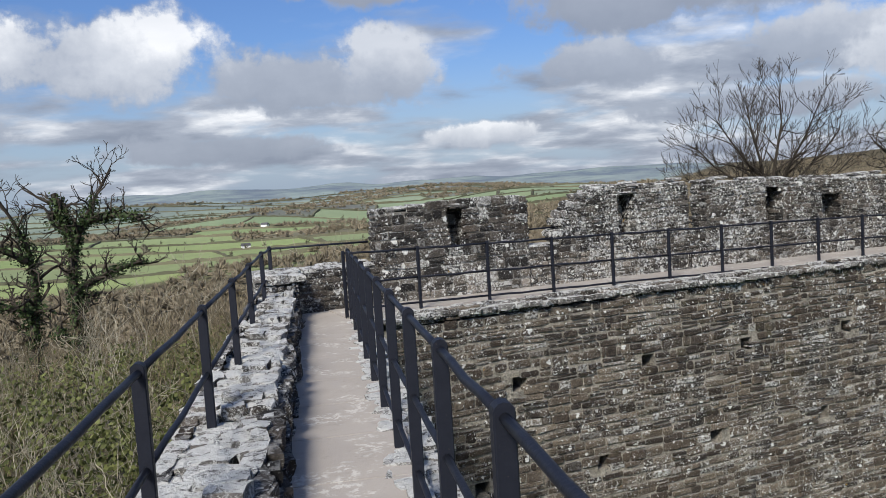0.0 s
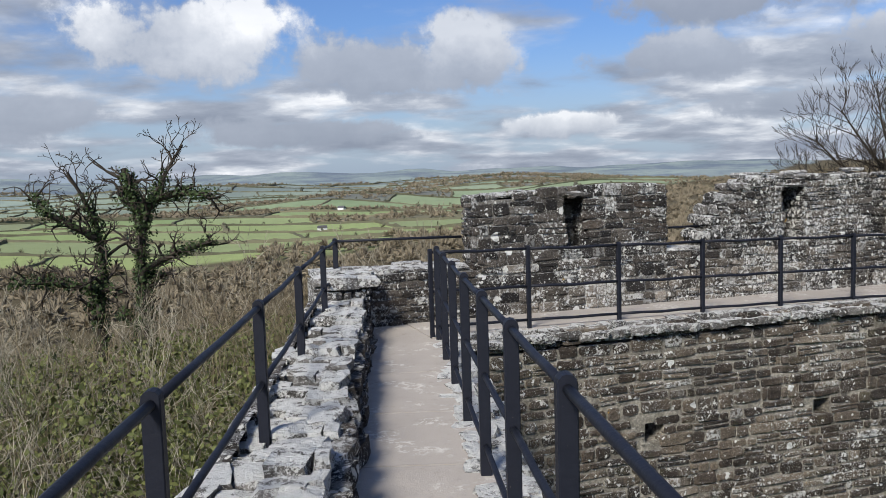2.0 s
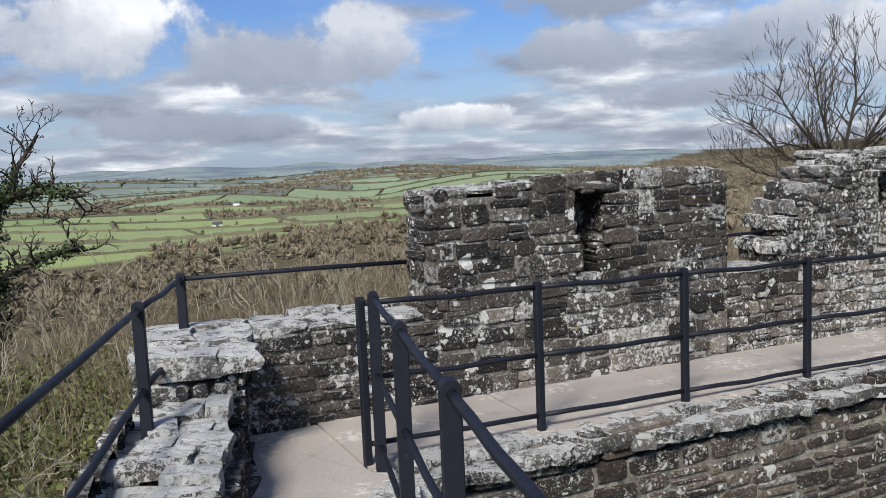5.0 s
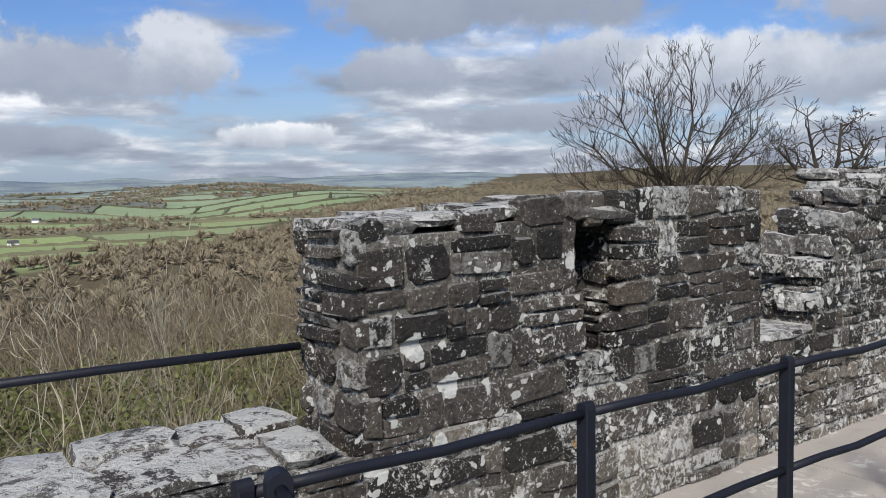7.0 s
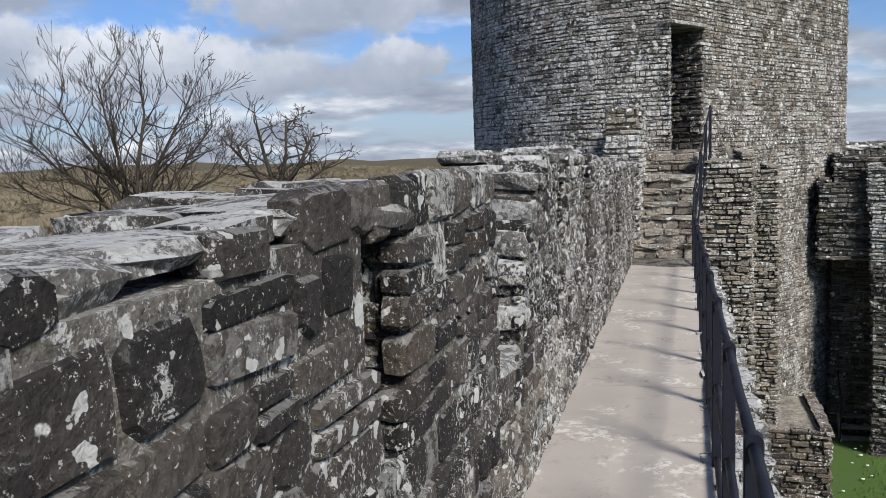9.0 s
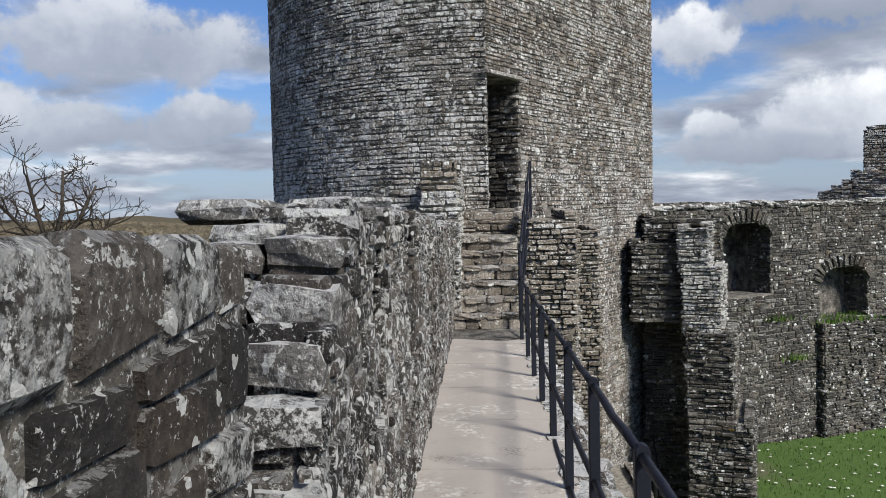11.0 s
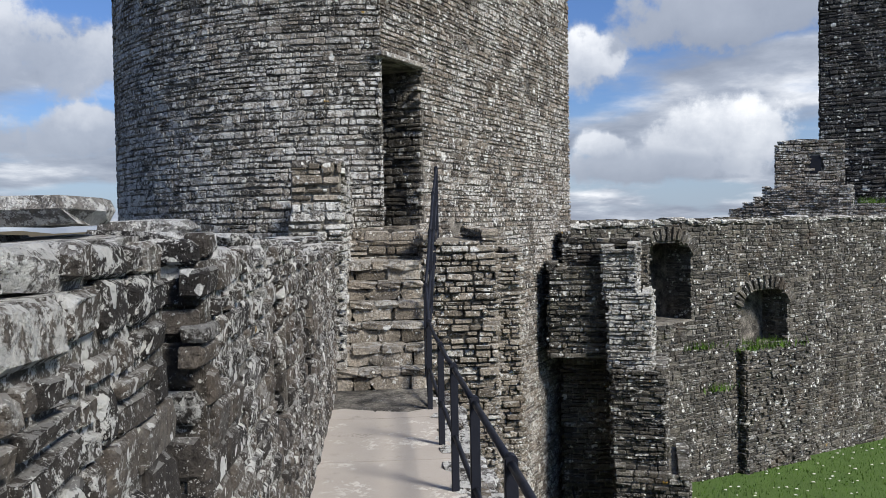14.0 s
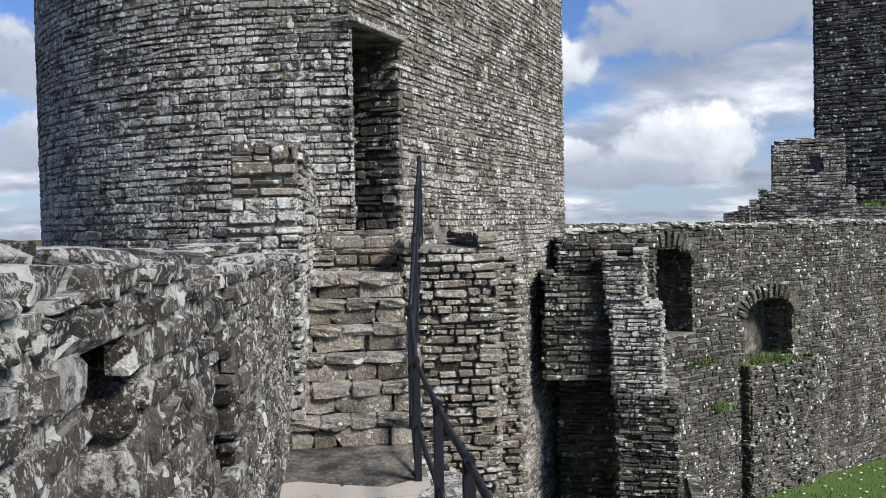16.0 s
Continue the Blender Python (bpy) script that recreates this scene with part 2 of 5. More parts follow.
MORTAR = mortar_material("lime mortar", (0.04, 0.037, 0.032), (0.40, 0.368, 0.315))
MORTAR_WORN = stone_material("weathered pointing", (0.030, 0.028, 0.025), (0.105, 0.095, 0.082), (0.27, 0.245, 0.205), 1.0, spot=6.0)
MORTAR_TOWER = mortar_material("tower mortar", (0.06, 0.055, 0.048), (0.44, 0.405, 0.345))
MORTAR_PALE = mortar_material("pale mortar", (0.26, 0.235, 0.19), (0.56, 0.515, 0.425))


def concrete_material():
    m, n, shader, place = material("path concrete")
    at = place.outputs["Position"]
    c = n.mix(n.noise(at, 1.4, 6.0, 0.6), (0.30, 0.27, 0.238), (0.43, 0.39, 0.345))
    own = n.tree.nodes.new("ShaderNodeObjectInfo").outputs["Random"]
    c = n.mix(n.math("MULTIPLY", own, 0.18), c, (0.32, 0.29, 0.255))
    c = n.mix(n.math("MULTIPLY", n.step(n.noise(at, 7.0, 7.0, 0.7), 0.55, 0.7), 0.35), c, (0.22, 0.205, 0.18))
    c = n.mix(n.math("MULTIPLY", n.step(n.noise(at, 120.0, 3.0), 0.55, 0.75), 0.25), c, (0.16, 0.15, 0.135))
    crust = n.math("MULTIPLY", n.step(n.noise(at, 2.6, 4.0, 0.6), 0.52, 0.62), n.step(n.noise(at, 20.0, 6.0, 0.72), 0.50, 0.55))
    c = n.mix(n.math("MULTIPLY", crust, 0.7), c, (0.60, 0.58, 0.53))
    dirt = n.math("MULTIPLY", n.step(n.noise(at, 3.3, 5.0, 0.65), 0.58, 0.70), n.step(n.noise(at, 40.0, 5.0, 0.7), 0.44, 0.60))
    c = n.mix(n.math("MULTIPLY", dirt, 0.6), c, (0.12, 0.105, 0.085))
    n.put(c, shader.inputs["Base Color"])
    n.put(0.85, shader.inputs["Roughness"])
    bump(n, shader, n.math("ADD", n.noise(at, 70.0, 6.0, 0.7), n.math("MULTIPLY", n.noise(at, 5.0, 4.0), 1.5)), 0.35, 0.012)
    return m


CONCRETE = concrete_material()


def paint_material():
    m, n, shader, place = material("dark rail paint")
    at = place.outputs["Position"]
    c = n.mix(n.noise(at, 22.0, 5.0, 0.7), (0.006, 0.007, 0.012), (0.014, 0.016, 0.024))
    c = n.mix(n.step(n.noise(at, 55.0, 5.0, 0.7), 0.68, 0.74), c, (0.10, 0.085, 0.07))
    n.put(c, shader.inputs["Base Color"])
    n.put(n.math("ADD", n.math("MULTIPLY", n.noise(at, 14.0, 4.0), 0.2), 0.45), shader.inputs["Roughness"])
    shader.inputs["Specular IOR Level"].default_value = 0.25
    bump(n, shader, n.noise(at, 60.0, 4.0), 0.25, 0.006)
    return m


PAINT = paint_material()


def plain(name, a, b, scale, roughness=0.9, relief=0.3, depth=0.02):
    m, n, shader, place = material(name)
    at = place.outputs["Position"]
    own = n.math("FRACT", n.math("ADD", n.tree.nodes.new("ShaderNodeObjectInfo").outputs["Random"], place.outputs["Random Per Island"]))
    f = n.math("ADD", n.math("MULTIPLY", n.noise(at, scale, 6.0, 0.65), 0.65), n.math("MULTIPLY", own, 0.4))
    n.put(n.ramp(f, [(0.25, a), (0.8, b)]), shader.inputs["Base Color"])
    n.put(roughness, shader.inputs["Roughness"])
    shader.inputs["Specular IOR Level"].default_value = 0.2
    bump(n, shader, n.noise(at, scale * 3, 5.0, 0.6), relief, depth)
    return m


BARK_DARK = plain("dark bark", (0.022, 0.019, 0.015), (0.075, 0.062, 0.048), 9.0)
BARK_PALE = plain("pale twig bark", (0.12, 0.108, 0.072), (0.36, 0.33, 0.255), 6.0)
BARK_SCRUB = plain("scrub twigs", (0.055, 0.046, 0.027), (0.21, 0.172, 0.105), 0.9)
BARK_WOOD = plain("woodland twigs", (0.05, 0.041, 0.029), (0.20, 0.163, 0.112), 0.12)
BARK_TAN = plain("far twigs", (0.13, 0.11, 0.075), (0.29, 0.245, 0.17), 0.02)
HEDGE = plain("far hedges", (0.045, 0.05, 0.03), (0.15, 0.14, 0.09), 0.015)
IVY = plain("ivy leaves", (0.016, 0.028, 0.010), (0.055, 0.085, 0.028), 5.0, 0.6)
LEAF = plain("bramble leaves", (0.040, 0.052, 0.016), (0.15, 0.16, 0.055), 1.2, 0.7)
WHITE_WASH = plain("white render", (0.62, 0.61, 0.58), (0.8, 0.79, 0.77), 1.0)
SLATE = plain("roof slate", (0.05, 0.05, 0.055), (0.12, 0.12, 0.125), 2.0)
BLOSSOM = plain("daisy petals", (0.62, 0.62, 0.55), (0.82, 0.82, 0.76), 8.0)
LAWN_BLADES = plain("grass blades", (0.038, 0.085, 0.010), (0.09, 0.17, 0.02), 1.2, 0.75)


# the valley's fields: rows and columns of a bent grid, each with a number of its own from 0 to 1
ROW_DEEP, FIELD_WIDE = 105.0, 165.0


def bent_field(x, y):
    """Field coordinates of a place: along and across the rows of fields."""
    return x + 45 * math.sin(y * 0.0061 + 1.0), y + 38 * math.sin(x * 0.0074) + 0.12 * x


def field_number(row, col):
    return (row * 0.618 + col * 0.7548 + 0.31 * math.sin(row * 1.7 + col * 2.3)) % 1.0


def land_material():
    """Pasture of the valley, field by field, brown woodland floor near the walls and blue aerial haze painted in far
    off.
    """
    m, n, shader, place = material("valley land")
    at = place.outputs["Position"]
    xyz = n.tree.nodes.new("ShaderNodeSeparateXYZ")
    n.put(at, xyz.inputs[0])
    x, y = xyz.outputs[0], xyz.outputs[1]
    xy = n.vec("MULTIPLY", at, (1.0, 1.0, 0.0))
    u = n.math("ADD", x, n.math("MULTIPLY", n.math("SINE", n.math("ADD", n.math("MULTIPLY", y, 0.0061), 1.0)), 45.0))
    v = n.math("ADD", n.math("ADD", y, n.math("MULTIPLY", n.math("SINE", n.math("MULTIPLY", x, 0.0074)), 38.0)), n.math("MULTIPLY", x, 0.12))
    row = n.math("FLOOR", n.math("DIVIDE", v, ROW_DEEP))
    col = n.math("FLOOR", n.math("DIVIDE", n.math("ADD", u, n.math("MULTIPLY", row, 61.0)), FIELD_WIDE))
    spin = n.math("SINE", n.math("ADD", n.math("MULTIPLY", row, 1.7), n.math("MULTIPLY", col, 2.3)))
    h = n.math("ADD", n.math("ADD", n.math("MULTIPLY", row, 0.618), n.math("MULTIPLY", col, 0.7548)), n.math("MULTIPLY", spin, 0.31))
    h = n.math("SUBTRACT", h, n.math("FLOOR", h))
    c = n.ramp(h, [(0.0, (0.22, 0.30, 0.10)), (0.3, (0.30, 0.36, 0.14)), (0.5, (0.24, 0.28, 0.14)), (0.65, (0.26, 0.32, 0.13)), (0.72, (0.17, 0.14, 0.09)), (1.0, (0.13, 0.11, 0.07))])
    c = n.mix(n.math("MULTIPLY", n.noise(xy, 0.05, 5.0, 0.6), 0.5), c, (0.13, 0.16, 0.07))
    speck = n.noise(xy, 0.11, 5.0, 0.75)
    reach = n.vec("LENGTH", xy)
    # mottled far land with blue aerial haze in its colour, stronger with distance
    far_haze = n.mix(n.step(n.noise(xy, 0.0035, 8.0, 0.7), 0.38, 0.62), (0.13, 0.165, 0.21), (0.25, 0.30, 0.29))
    c = n.mix(n.math("MULTIPLY", n.step(reach, 500.0, 2900.0), 0.94), c, far_haze)
    slope = n.mix(n.noise(xy, 0.35, 6.0, 0.75), (0.04, 0.037, 0.02), (0.15, 0.125, 0.08))
    side = n.math("MAXIMUM", n.math("SUBTRACT", x, n.math("MULTIPLY", y, 0.03)), 0.0)
    bound = n.math("SUBTRACT", n.math("ADD", reach, n.math("MULTIPLY", n.noise(xy, 0.006, 4.0), 260.0)), n.math("MULTIPLY", side, 2.0))
    c = n.mix(n.step(bound, 790.0, 720.0), c, slope)
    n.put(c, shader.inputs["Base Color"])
    n.put(0.95, shader.inputs["Roughness"])
    shader.inputs["Specular IOR Level"].default_value = 0.1
    bump(n, shader, speck, 0.5, 3.0)
    return m


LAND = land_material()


def lawn_material():
    m, n, shader, place = material("courtyard lawn")
    at = place.outputs["Position"]
    c = n.mix(n.noise(at, 0.8, 6.0, 0.65), (0.046, 0.098, 0.012), (0.083, 0.155, 0.02))
    c = n.mix(n.math("MULTIPLY", n.step(n.noise(at, 0.22, 4.0), 0.60, 0.68), 0.8), c, (0.15, 0.125, 0.085))
    c = n.mix(n.math("MULTIPLY", n.noise(at, 25.0, 4.0, 0.7), 0.4), c, (0.05, 0.085, 0.015))
    n.put(c, shader.inputs["Base Color"])
    n.put(0.95, shader.inputs["Roughness"])
    bump(n, shader, n.noise(at, 24.0, 6.0, 0.75), 0.9, 0.06)
    return m


LAWN = lawn_material()


# ---- building helpers ----
def mesh_of(name, verts, faces, mat, smooth=False):
    me = bpy.data.meshes.new(name)
    me.from_pydata([tuple(v) for v in verts], [], [tuple(f) for f in faces])
    me.materials.append(mat)
    if smooth:
        me.polygons.foreach_set("use_smooth", [True] * len(me.polygons))
    me.update()
    return me


def solid(name, bm, mat, parent=None, label="", smooth=False):
    me = bpy.data.meshes.new(name)
    bm.normal_update()
    bm.to_mesh(me)
    bm.free()
    me.materials.append(mat)
    if smooth:
        me.polygons.foreach_set("use_smooth", [True] * len(me.polygons))
    ob = new(name, me)
    ob.parent = parent
    return tagged(ob, label)


def part(name, bm, mat, parent, label="", smooth=False):
    return solid(name, bm, mat, parent, label, smooth)


def thing(name, label, category, group="", kind=""):
    return tagged(new(name), label, category, group, kind)


def box_into(bm, m, x0, x1, y0, y1, z0, z1):
    vs = [bm.verts.new(m @ Vector((x, y, z))) for z in (z0, z1) for y in (y0, y1) for x in (x0, x1)]
    for f in ((0, 2, 3, 1), (4, 5, 7, 6), (0, 1, 5, 4), (2, 6, 7, 3), (0, 4, 6, 2), (1, 3, 7, 5)):
        bm.faces.new([vs[i] for i in f])


def tube_into(bm, points, radius, sides=8):
    """A round bar through the points."""
    rings = []
    for i, p in enumerate(points):
        a, b = points[max(i - 1, 0)], points[min(i + 1, len(points) - 1)]
        q = (Vector(b) - Vector(a)).to_track_quat("Z", "Y")
        rings.append([bm.verts.new(Vector(p) + q @ Vector((radius * math.cos(k * math.tau / sides), radius * math.sin(k * math.tau / sides), 0))) for k in range(sides)])
    for r0, r1 in zip(rings, rings[1:]):
        for k in range(sides):
            bm.faces.new((r0[k], r0[(k + 1) % sides], r1[(k + 1) % sides], r1[k]))
    bm.faces.new(rings[0][::-1])
    bm.faces.new(rings[-1])


rng = random.Random(7)
BETA = radians(15.2)
BEND = Vector((0.0, 12.39, 0.0))
SECOND = Matrix.Translation(BEND) @ Matrix.Rotation(BETA, 4, "Z")   # x along the second walk, y outward, origin at the bend
UP = Vector((0, 0, 1))


def unit_stone(seed):
    """A rounded, slightly broken slab of unit size."""
    r = random.Random(seed)
    bm = bmesh.new()
    bmesh.ops.create_cube(bm, size=1.0)
    bmesh.ops.subdivide_edges(bm, edges=bm.edges[:], cuts=1, use_grid_fill=True)
    for v in bm.verts:
        on = sum(abs(c) > 0.4 for c in v.co)
        v.co *= (1.04, 0.985, 0.90)[on - 1]
        v.co += Vector((r.uniform(-0.07, 0.07), r.uniform(-0.07, 0.07), r.uniform(-0.09, 0.09)))
    me = bpy.data.meshes.new("stone")
    bm.to_mesh(me)
    bm.free()
    return me


def stone_outline(r, aspect):
    """Eight corners of an irregular, worn stone face in a unit square; aspect: breadth over height."""
    cx, cz = min(0.30, r.uniform(0.10, 0.30) / aspect), r.uniform(0.12, 0.34)
    pts = []
    for sx, sz, first in ((-1, -1, False), (1, -1, True), (1, 1, False), (-1, 1, True)):
        nip, drop = cx * r.uniform(0.4, 1.5), cz * r.uniform(0.4, 1.3)
        pair = [(sx * 0.5, sz * (0.5 - drop)), (sx * (0.5 - nip), sz * 0.5)]
        pts += pair[::-1] if first else pair
    return [(x + r.uniform(-0.035, 0.035) / aspect, z + r.uniform(-0.05, 0.05)) for x, z in pts]


def face_stone(seed, aspect):
    """A wall stone of unit size, its worn face towards +y."""
    r = random.Random(seed)
    ring = stone_outline(r, aspect)
    verts = [(x * 0.94, -0.5, z * 0.92) for x, z in ring] + [(x, r.uniform(0.16, 0.26), z) for x, z in ring]
    verts += [(x * (1 - 0.16 / aspect), r.uniform(0.42, 0.50), z * 0.82) for x, z in ring] + [(r.uniform(-0.1, 0.1), 0.5, r.uniform(-0.1, 0.1))]
    faces = [(8 * i + k, 8 * i + k2, 8 * i + 8 + k2, 8 * i + 8 + k) for i in (0, 1) for k, k2 in ((k, (k + 1) % 8) for k in range(8))]
    faces += [(16 + k, 16 + (k + 1) % 8, 24) for k in range(8)]
    me = bpy.data.meshes.new("stone")
    me.from_pydata(verts, [], faces)
    me.update()
    return me


def face_set(mat, seed, count=7):
    """Wall stones of one material, by breadth over height: squarish, long and very long."""
    made = {}
    for aspect in (1.1, 1.9, 3.2):
        made[aspect] = []
        for k in range(count):
            me = face_stone(seed + k + int(aspect * 100), aspect)
            me.materials.append(mat)
            made[aspect].append(me)
    return made


def stone_set(mat, seed, count=10):
    made = []
    for k in range(count):
        me = unit_stone(seed + k)
        me.materials.append(mat)
        made.append(me)
    return made


def straight(o, u, n):
    """The frame of a flat face: at s along it, the point, the way along and the way out."""
    o, u, n = Vector(o), Vector(u).normalized(), Vector(n).normalized()
    return lambda s: (o + u * s, u, n)


def rubble(parent, at, s0, s1, z0, z1, mat, high=(0.06, 0.13), long=(0.14, 0.42), inside=None, single=None, proud=0.02, deep=0.07, gap=0.016, stones=None, seed=1, sag=0.008, edge=0.012, chip=0.12, wander=0.14):
    """Rough courses of stone on a face: single ones near the walk, the rest joined."""
    r = random.Random(seed)
    verts, faces = [], []
    z = z0
    row = 0
    while z < z1:
        h = r.uniform(*high)
        row += 1
        s = s0 - r.uniform(0, 0.2)
        while s < s1:
            tall = r.uniform(0.72, 1.0) if r.random() < 0.5 else 1.0
            l = r.uniform(*long) * (0.7 if h < 0.08 else 1.0)
            if r.random() < 0.22:
                l *= 0.5
            a, b = max(s, s0), min(s + l, s1)
            s += l
            if b - a < 0.04:
                continue
            if h > 0.09 and r.random() < 0.20:
                k = r.uniform(0.4, 0.6)
                layers = [(z, h * k), (z + h * k, h * (1 - k))]
            else:
                layers = [(z + h * (1 - tall) * r.random(), h * tall)]
            for zz, hs in layers:
                cs = (a + b) / 2
                wave = sag * (math.sin(cs * 1.1 + seed) + 0.7 * math.sin(cs * 2.9 + row * 0.35 + seed * 2)) + wander * h * 0.5 * math.sin(cs * 4.3 + row * 1.9)
                cz = zz + hs / 2 + wave
                if inside and not inside(cs, cz):
                    continue
                p, u, n = at(cs)
                out = r.uniform(0.15, 1.0) * proud + 0.006
                w, t = max(b - a - gap * r.uniform(0.4, 1.8), 0.03), max(hs - gap * r.uniform(0.4, 1.7), 0.02)
                tilt = r.gauss(0, 0.035)
                uu = (u + UP * tilt + n * r.gauss(0, 0.03)).normalized()
                vv = (UP - uu * UP.dot(uu) + n * r.gauss(0, 0.05)).normalized()
                mid = p + UP * cz
                aspect = w / t
                if single and stones and single(cs, cz):
                    pick = stones(cs, cz) if callable(stones) else stones
                    ob = new("stone", r.choice(pick[1.1 if aspect < 1.5 else 1.9 if aspect < 2.6 else 3.2]))
                    ob.parent = parent
                    m = Matrix((uu * w * r.choice((-1, 1)), n * (deep + proud), vv * t)).transposed().to_4x4()
                    m.translation = mid + n * (out - (deep + proud) / 2)
                    ob.matrix_local = m
                    continue
                base = len(verts)
                ring = stone_outline(r, max(aspect, 0.8))
                lean = r.uniform(-0.3, 0.3) * edge
                for shrink, depth in ((0.95, -deep), (1.0, out - min(edge, deep * 0.4)), (1.0 - chip * 2, out)):
                    sx = 1 - (1 - shrink) / max(aspect, 1.0)
                    for x, y in ring:
                        verts.append(mid + uu * (x * w * sx) + vv * (y * t * shrink) + n * (depth + (r.uniform(-0.35, 0.35) * edge + lean * y * 2 if depth > -deep else 0)))
                for k in range(8):
                    k2 = (k + 1) % 8
                    faces.append((base + k, base + k2, base + 8 + k2, base + 8 + k))
                    faces.append((base + 8 + k, base + 8 + k2, base + 16 + k2, base + 16 + k))
                faces.append(tuple(base + 16 + k for k in range(8)))
        z += h
    if verts:
        ob = new("rubble", mesh_of("rubble", verts, faces, mat))
        ob.parent = parent
        tagged(ob, kind="stuff")


def slabs(parent, m, spots, mat_set, name="slab"):
    """Loose flat stones, each an object: x, y, z of the middle, its length, breadth, height and turn."""
    for x, y, z, l, b, h, turn in spots:
        ob = new(name, rng.choice(mat_set))
        ob.parent = parent
        ob.matrix_local = m @ pose(x, y, z, rng.uniform(-2.5, 2.5), rng.uniform(-2.5, 2.5), turn) @ Matrix.Diagonal((l, b, h, 1))


SET_STONE = stone_set(STONE, 10)
SET_CAP = stone_set(STONE_CAP, 40)
SET_WHITE = stone_set(STONE_WHITE, 190)
SET_STEP = stone_set(STONE_STEP, 100)
FACE_STONE = face_set(STONE, 400)
FACE_PALE = face_set(STONE_FOOT, 430)
FACE_CAP = face_set(STONE_CAP, 460)
FACE_CURTAIN = face_set(STONE_CURTAIN, 490)
FACE_TOWER = face_set(STONE_TOWER, 520)


def ground1(y):
    return 0.30 - 0.030 * y


def ground2(u):
    return -0.03 - 0.009 * u


# ---- land and courtyard ----
def land_height(x, y):
    d = math.hypot(x - 8, y - 10)
    a = math.atan2(y, x)
    near = -7.5 - 20 * min(1, max(0, (d - 22) / 90)) ** 1.1
    if d < 300:
        z = near - 34 * min(1, max(0, (d - 100) / 200))
    else:
        z = -61.5
    z += 7 * noise.noise((x * 0.004, y * 0.004, 1)) * min(1, d / 200)
    roll = noise.noise((x * 0.0016, y * 0.0016, 5)) + 0.5 * noise.noise((x * 0.004, y * 0.004, 8))
    z += 26 * roll * min(1, max(0, (d - 500) / 900))
    z += 44 * min(1, max(0, (d - 1300) / 2700)) + (20 * noise.noise((math.cos(a) * 5, math.sin(a) * 5, 2)) + 9 * noise.noise((math.cos(a) * 19, math.sin(a) * 19, 6))) * min(1, max(0, (d - 1800) / 2200))
    east = max(0, math.cos(a - radians(45))) ** 5        # the wooded rise behind the bare trees
    z += 26 * east * min(1, max(0, (d - 45) / 160)) * (1 - min(1, max(0, (d - 900) / 2000)))
    return z


def build_land():
    verts, faces = [], []
    turns, rings = 300, 110
    for i in range(rings):
        d = 4600 * (i / (rings - 1)) ** 3.2 + 0.01
        for k in range(turns):
            a = math.tau * k / turns
            x, y = 8 + d * math.cos(a), 10 + d * math.sin(a)
            verts.append((x, y, land_height(x, y)))
    for i in range(rings - 1):
        for k in range(turns):
            k2 = (k + 1) % turns
            faces.append((i * turns + k, (i + 1) * turns + k, (i + 1) * turns + k2, i * turns + k2))
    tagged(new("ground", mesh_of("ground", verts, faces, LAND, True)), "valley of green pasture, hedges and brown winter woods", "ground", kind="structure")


build_land()


def yard_height(x, y):
    return -5.5 + 0.05 * min(4, max(-6, y - 8)) + 0.10 * noise.noise((x * 0.3, y * 0.3, 3))


def build_yard():
    verts, faces = [], []
    nx, ny = 70, 60
    for j in range(ny):
        for i in range(nx):
            x, y = 0.8 + i * 0.75, -26 + j * 0.75
            if y > 11.0 + 0.272 * x:
                y = 11.0 + 0.272 * x
            verts.append((x, y, yard_height(x, y)))
    for j in range(ny - 1):
        for i in range(nx - 1):
            a = j * nx + i
            faces.append((a, a + 1, a + 1 + nx, a + nx))
    tagged(new("lawn", mesh_of("lawn", verts, faces, LAWN, True)), "short green courtyard grass with white daisies", "lawn", kind="structure")


build_yard()


# ---- first walk: floor, outer wall, inner wall ----
def build_floor(name, label, m, cuts, y0, y1, ground):
    """A concrete path cast in bays, with open joints."""
    base = bmesh.new()
    box_into(base, m, cuts[0], cuts[-1], y0, y1, -0.6, -0.14)
    floor = tagged(solid(name, base, MORTAR), label, "path", kind="structure")
    for a, b in zip(cuts, cuts[1:]):
        bm = bmesh.new()
        vs = []
        nx, ny = 5, 5
        for j in range(ny):
            for i in range(nx):
                x = a + 0.006 + (b - a - 0.012) * i / (nx - 1)
                y = y0 + (y1 - y0) * j / (ny - 1)
                vs.append(bm.verts.new(m @ Vector((x, y, ground(x) + 0.008 * noise.noise((x * 1.3, y * 2, 4))))))
        for j in range(ny - 1):
            for i in range(nx - 1):
                k = j * nx + i
                bm.faces.new((vs[k], vs[k + 1], vs[k + 1 + nx], vs[k + nx]))
        ext = bmesh.ops.extrude_face_region(bm, geom=bm.faces[:])
        bmesh.ops.translate(bm, vec=(0, 0, -0.12), verts=[v for v in ext["geom"] if isinstance(v, bmesh.types.BMVert)])
        bmesh.ops.recalc_face_normals(bm, faces=bm.faces[:])
        part("bay", bm, CONCRETE, floor)
    return floor


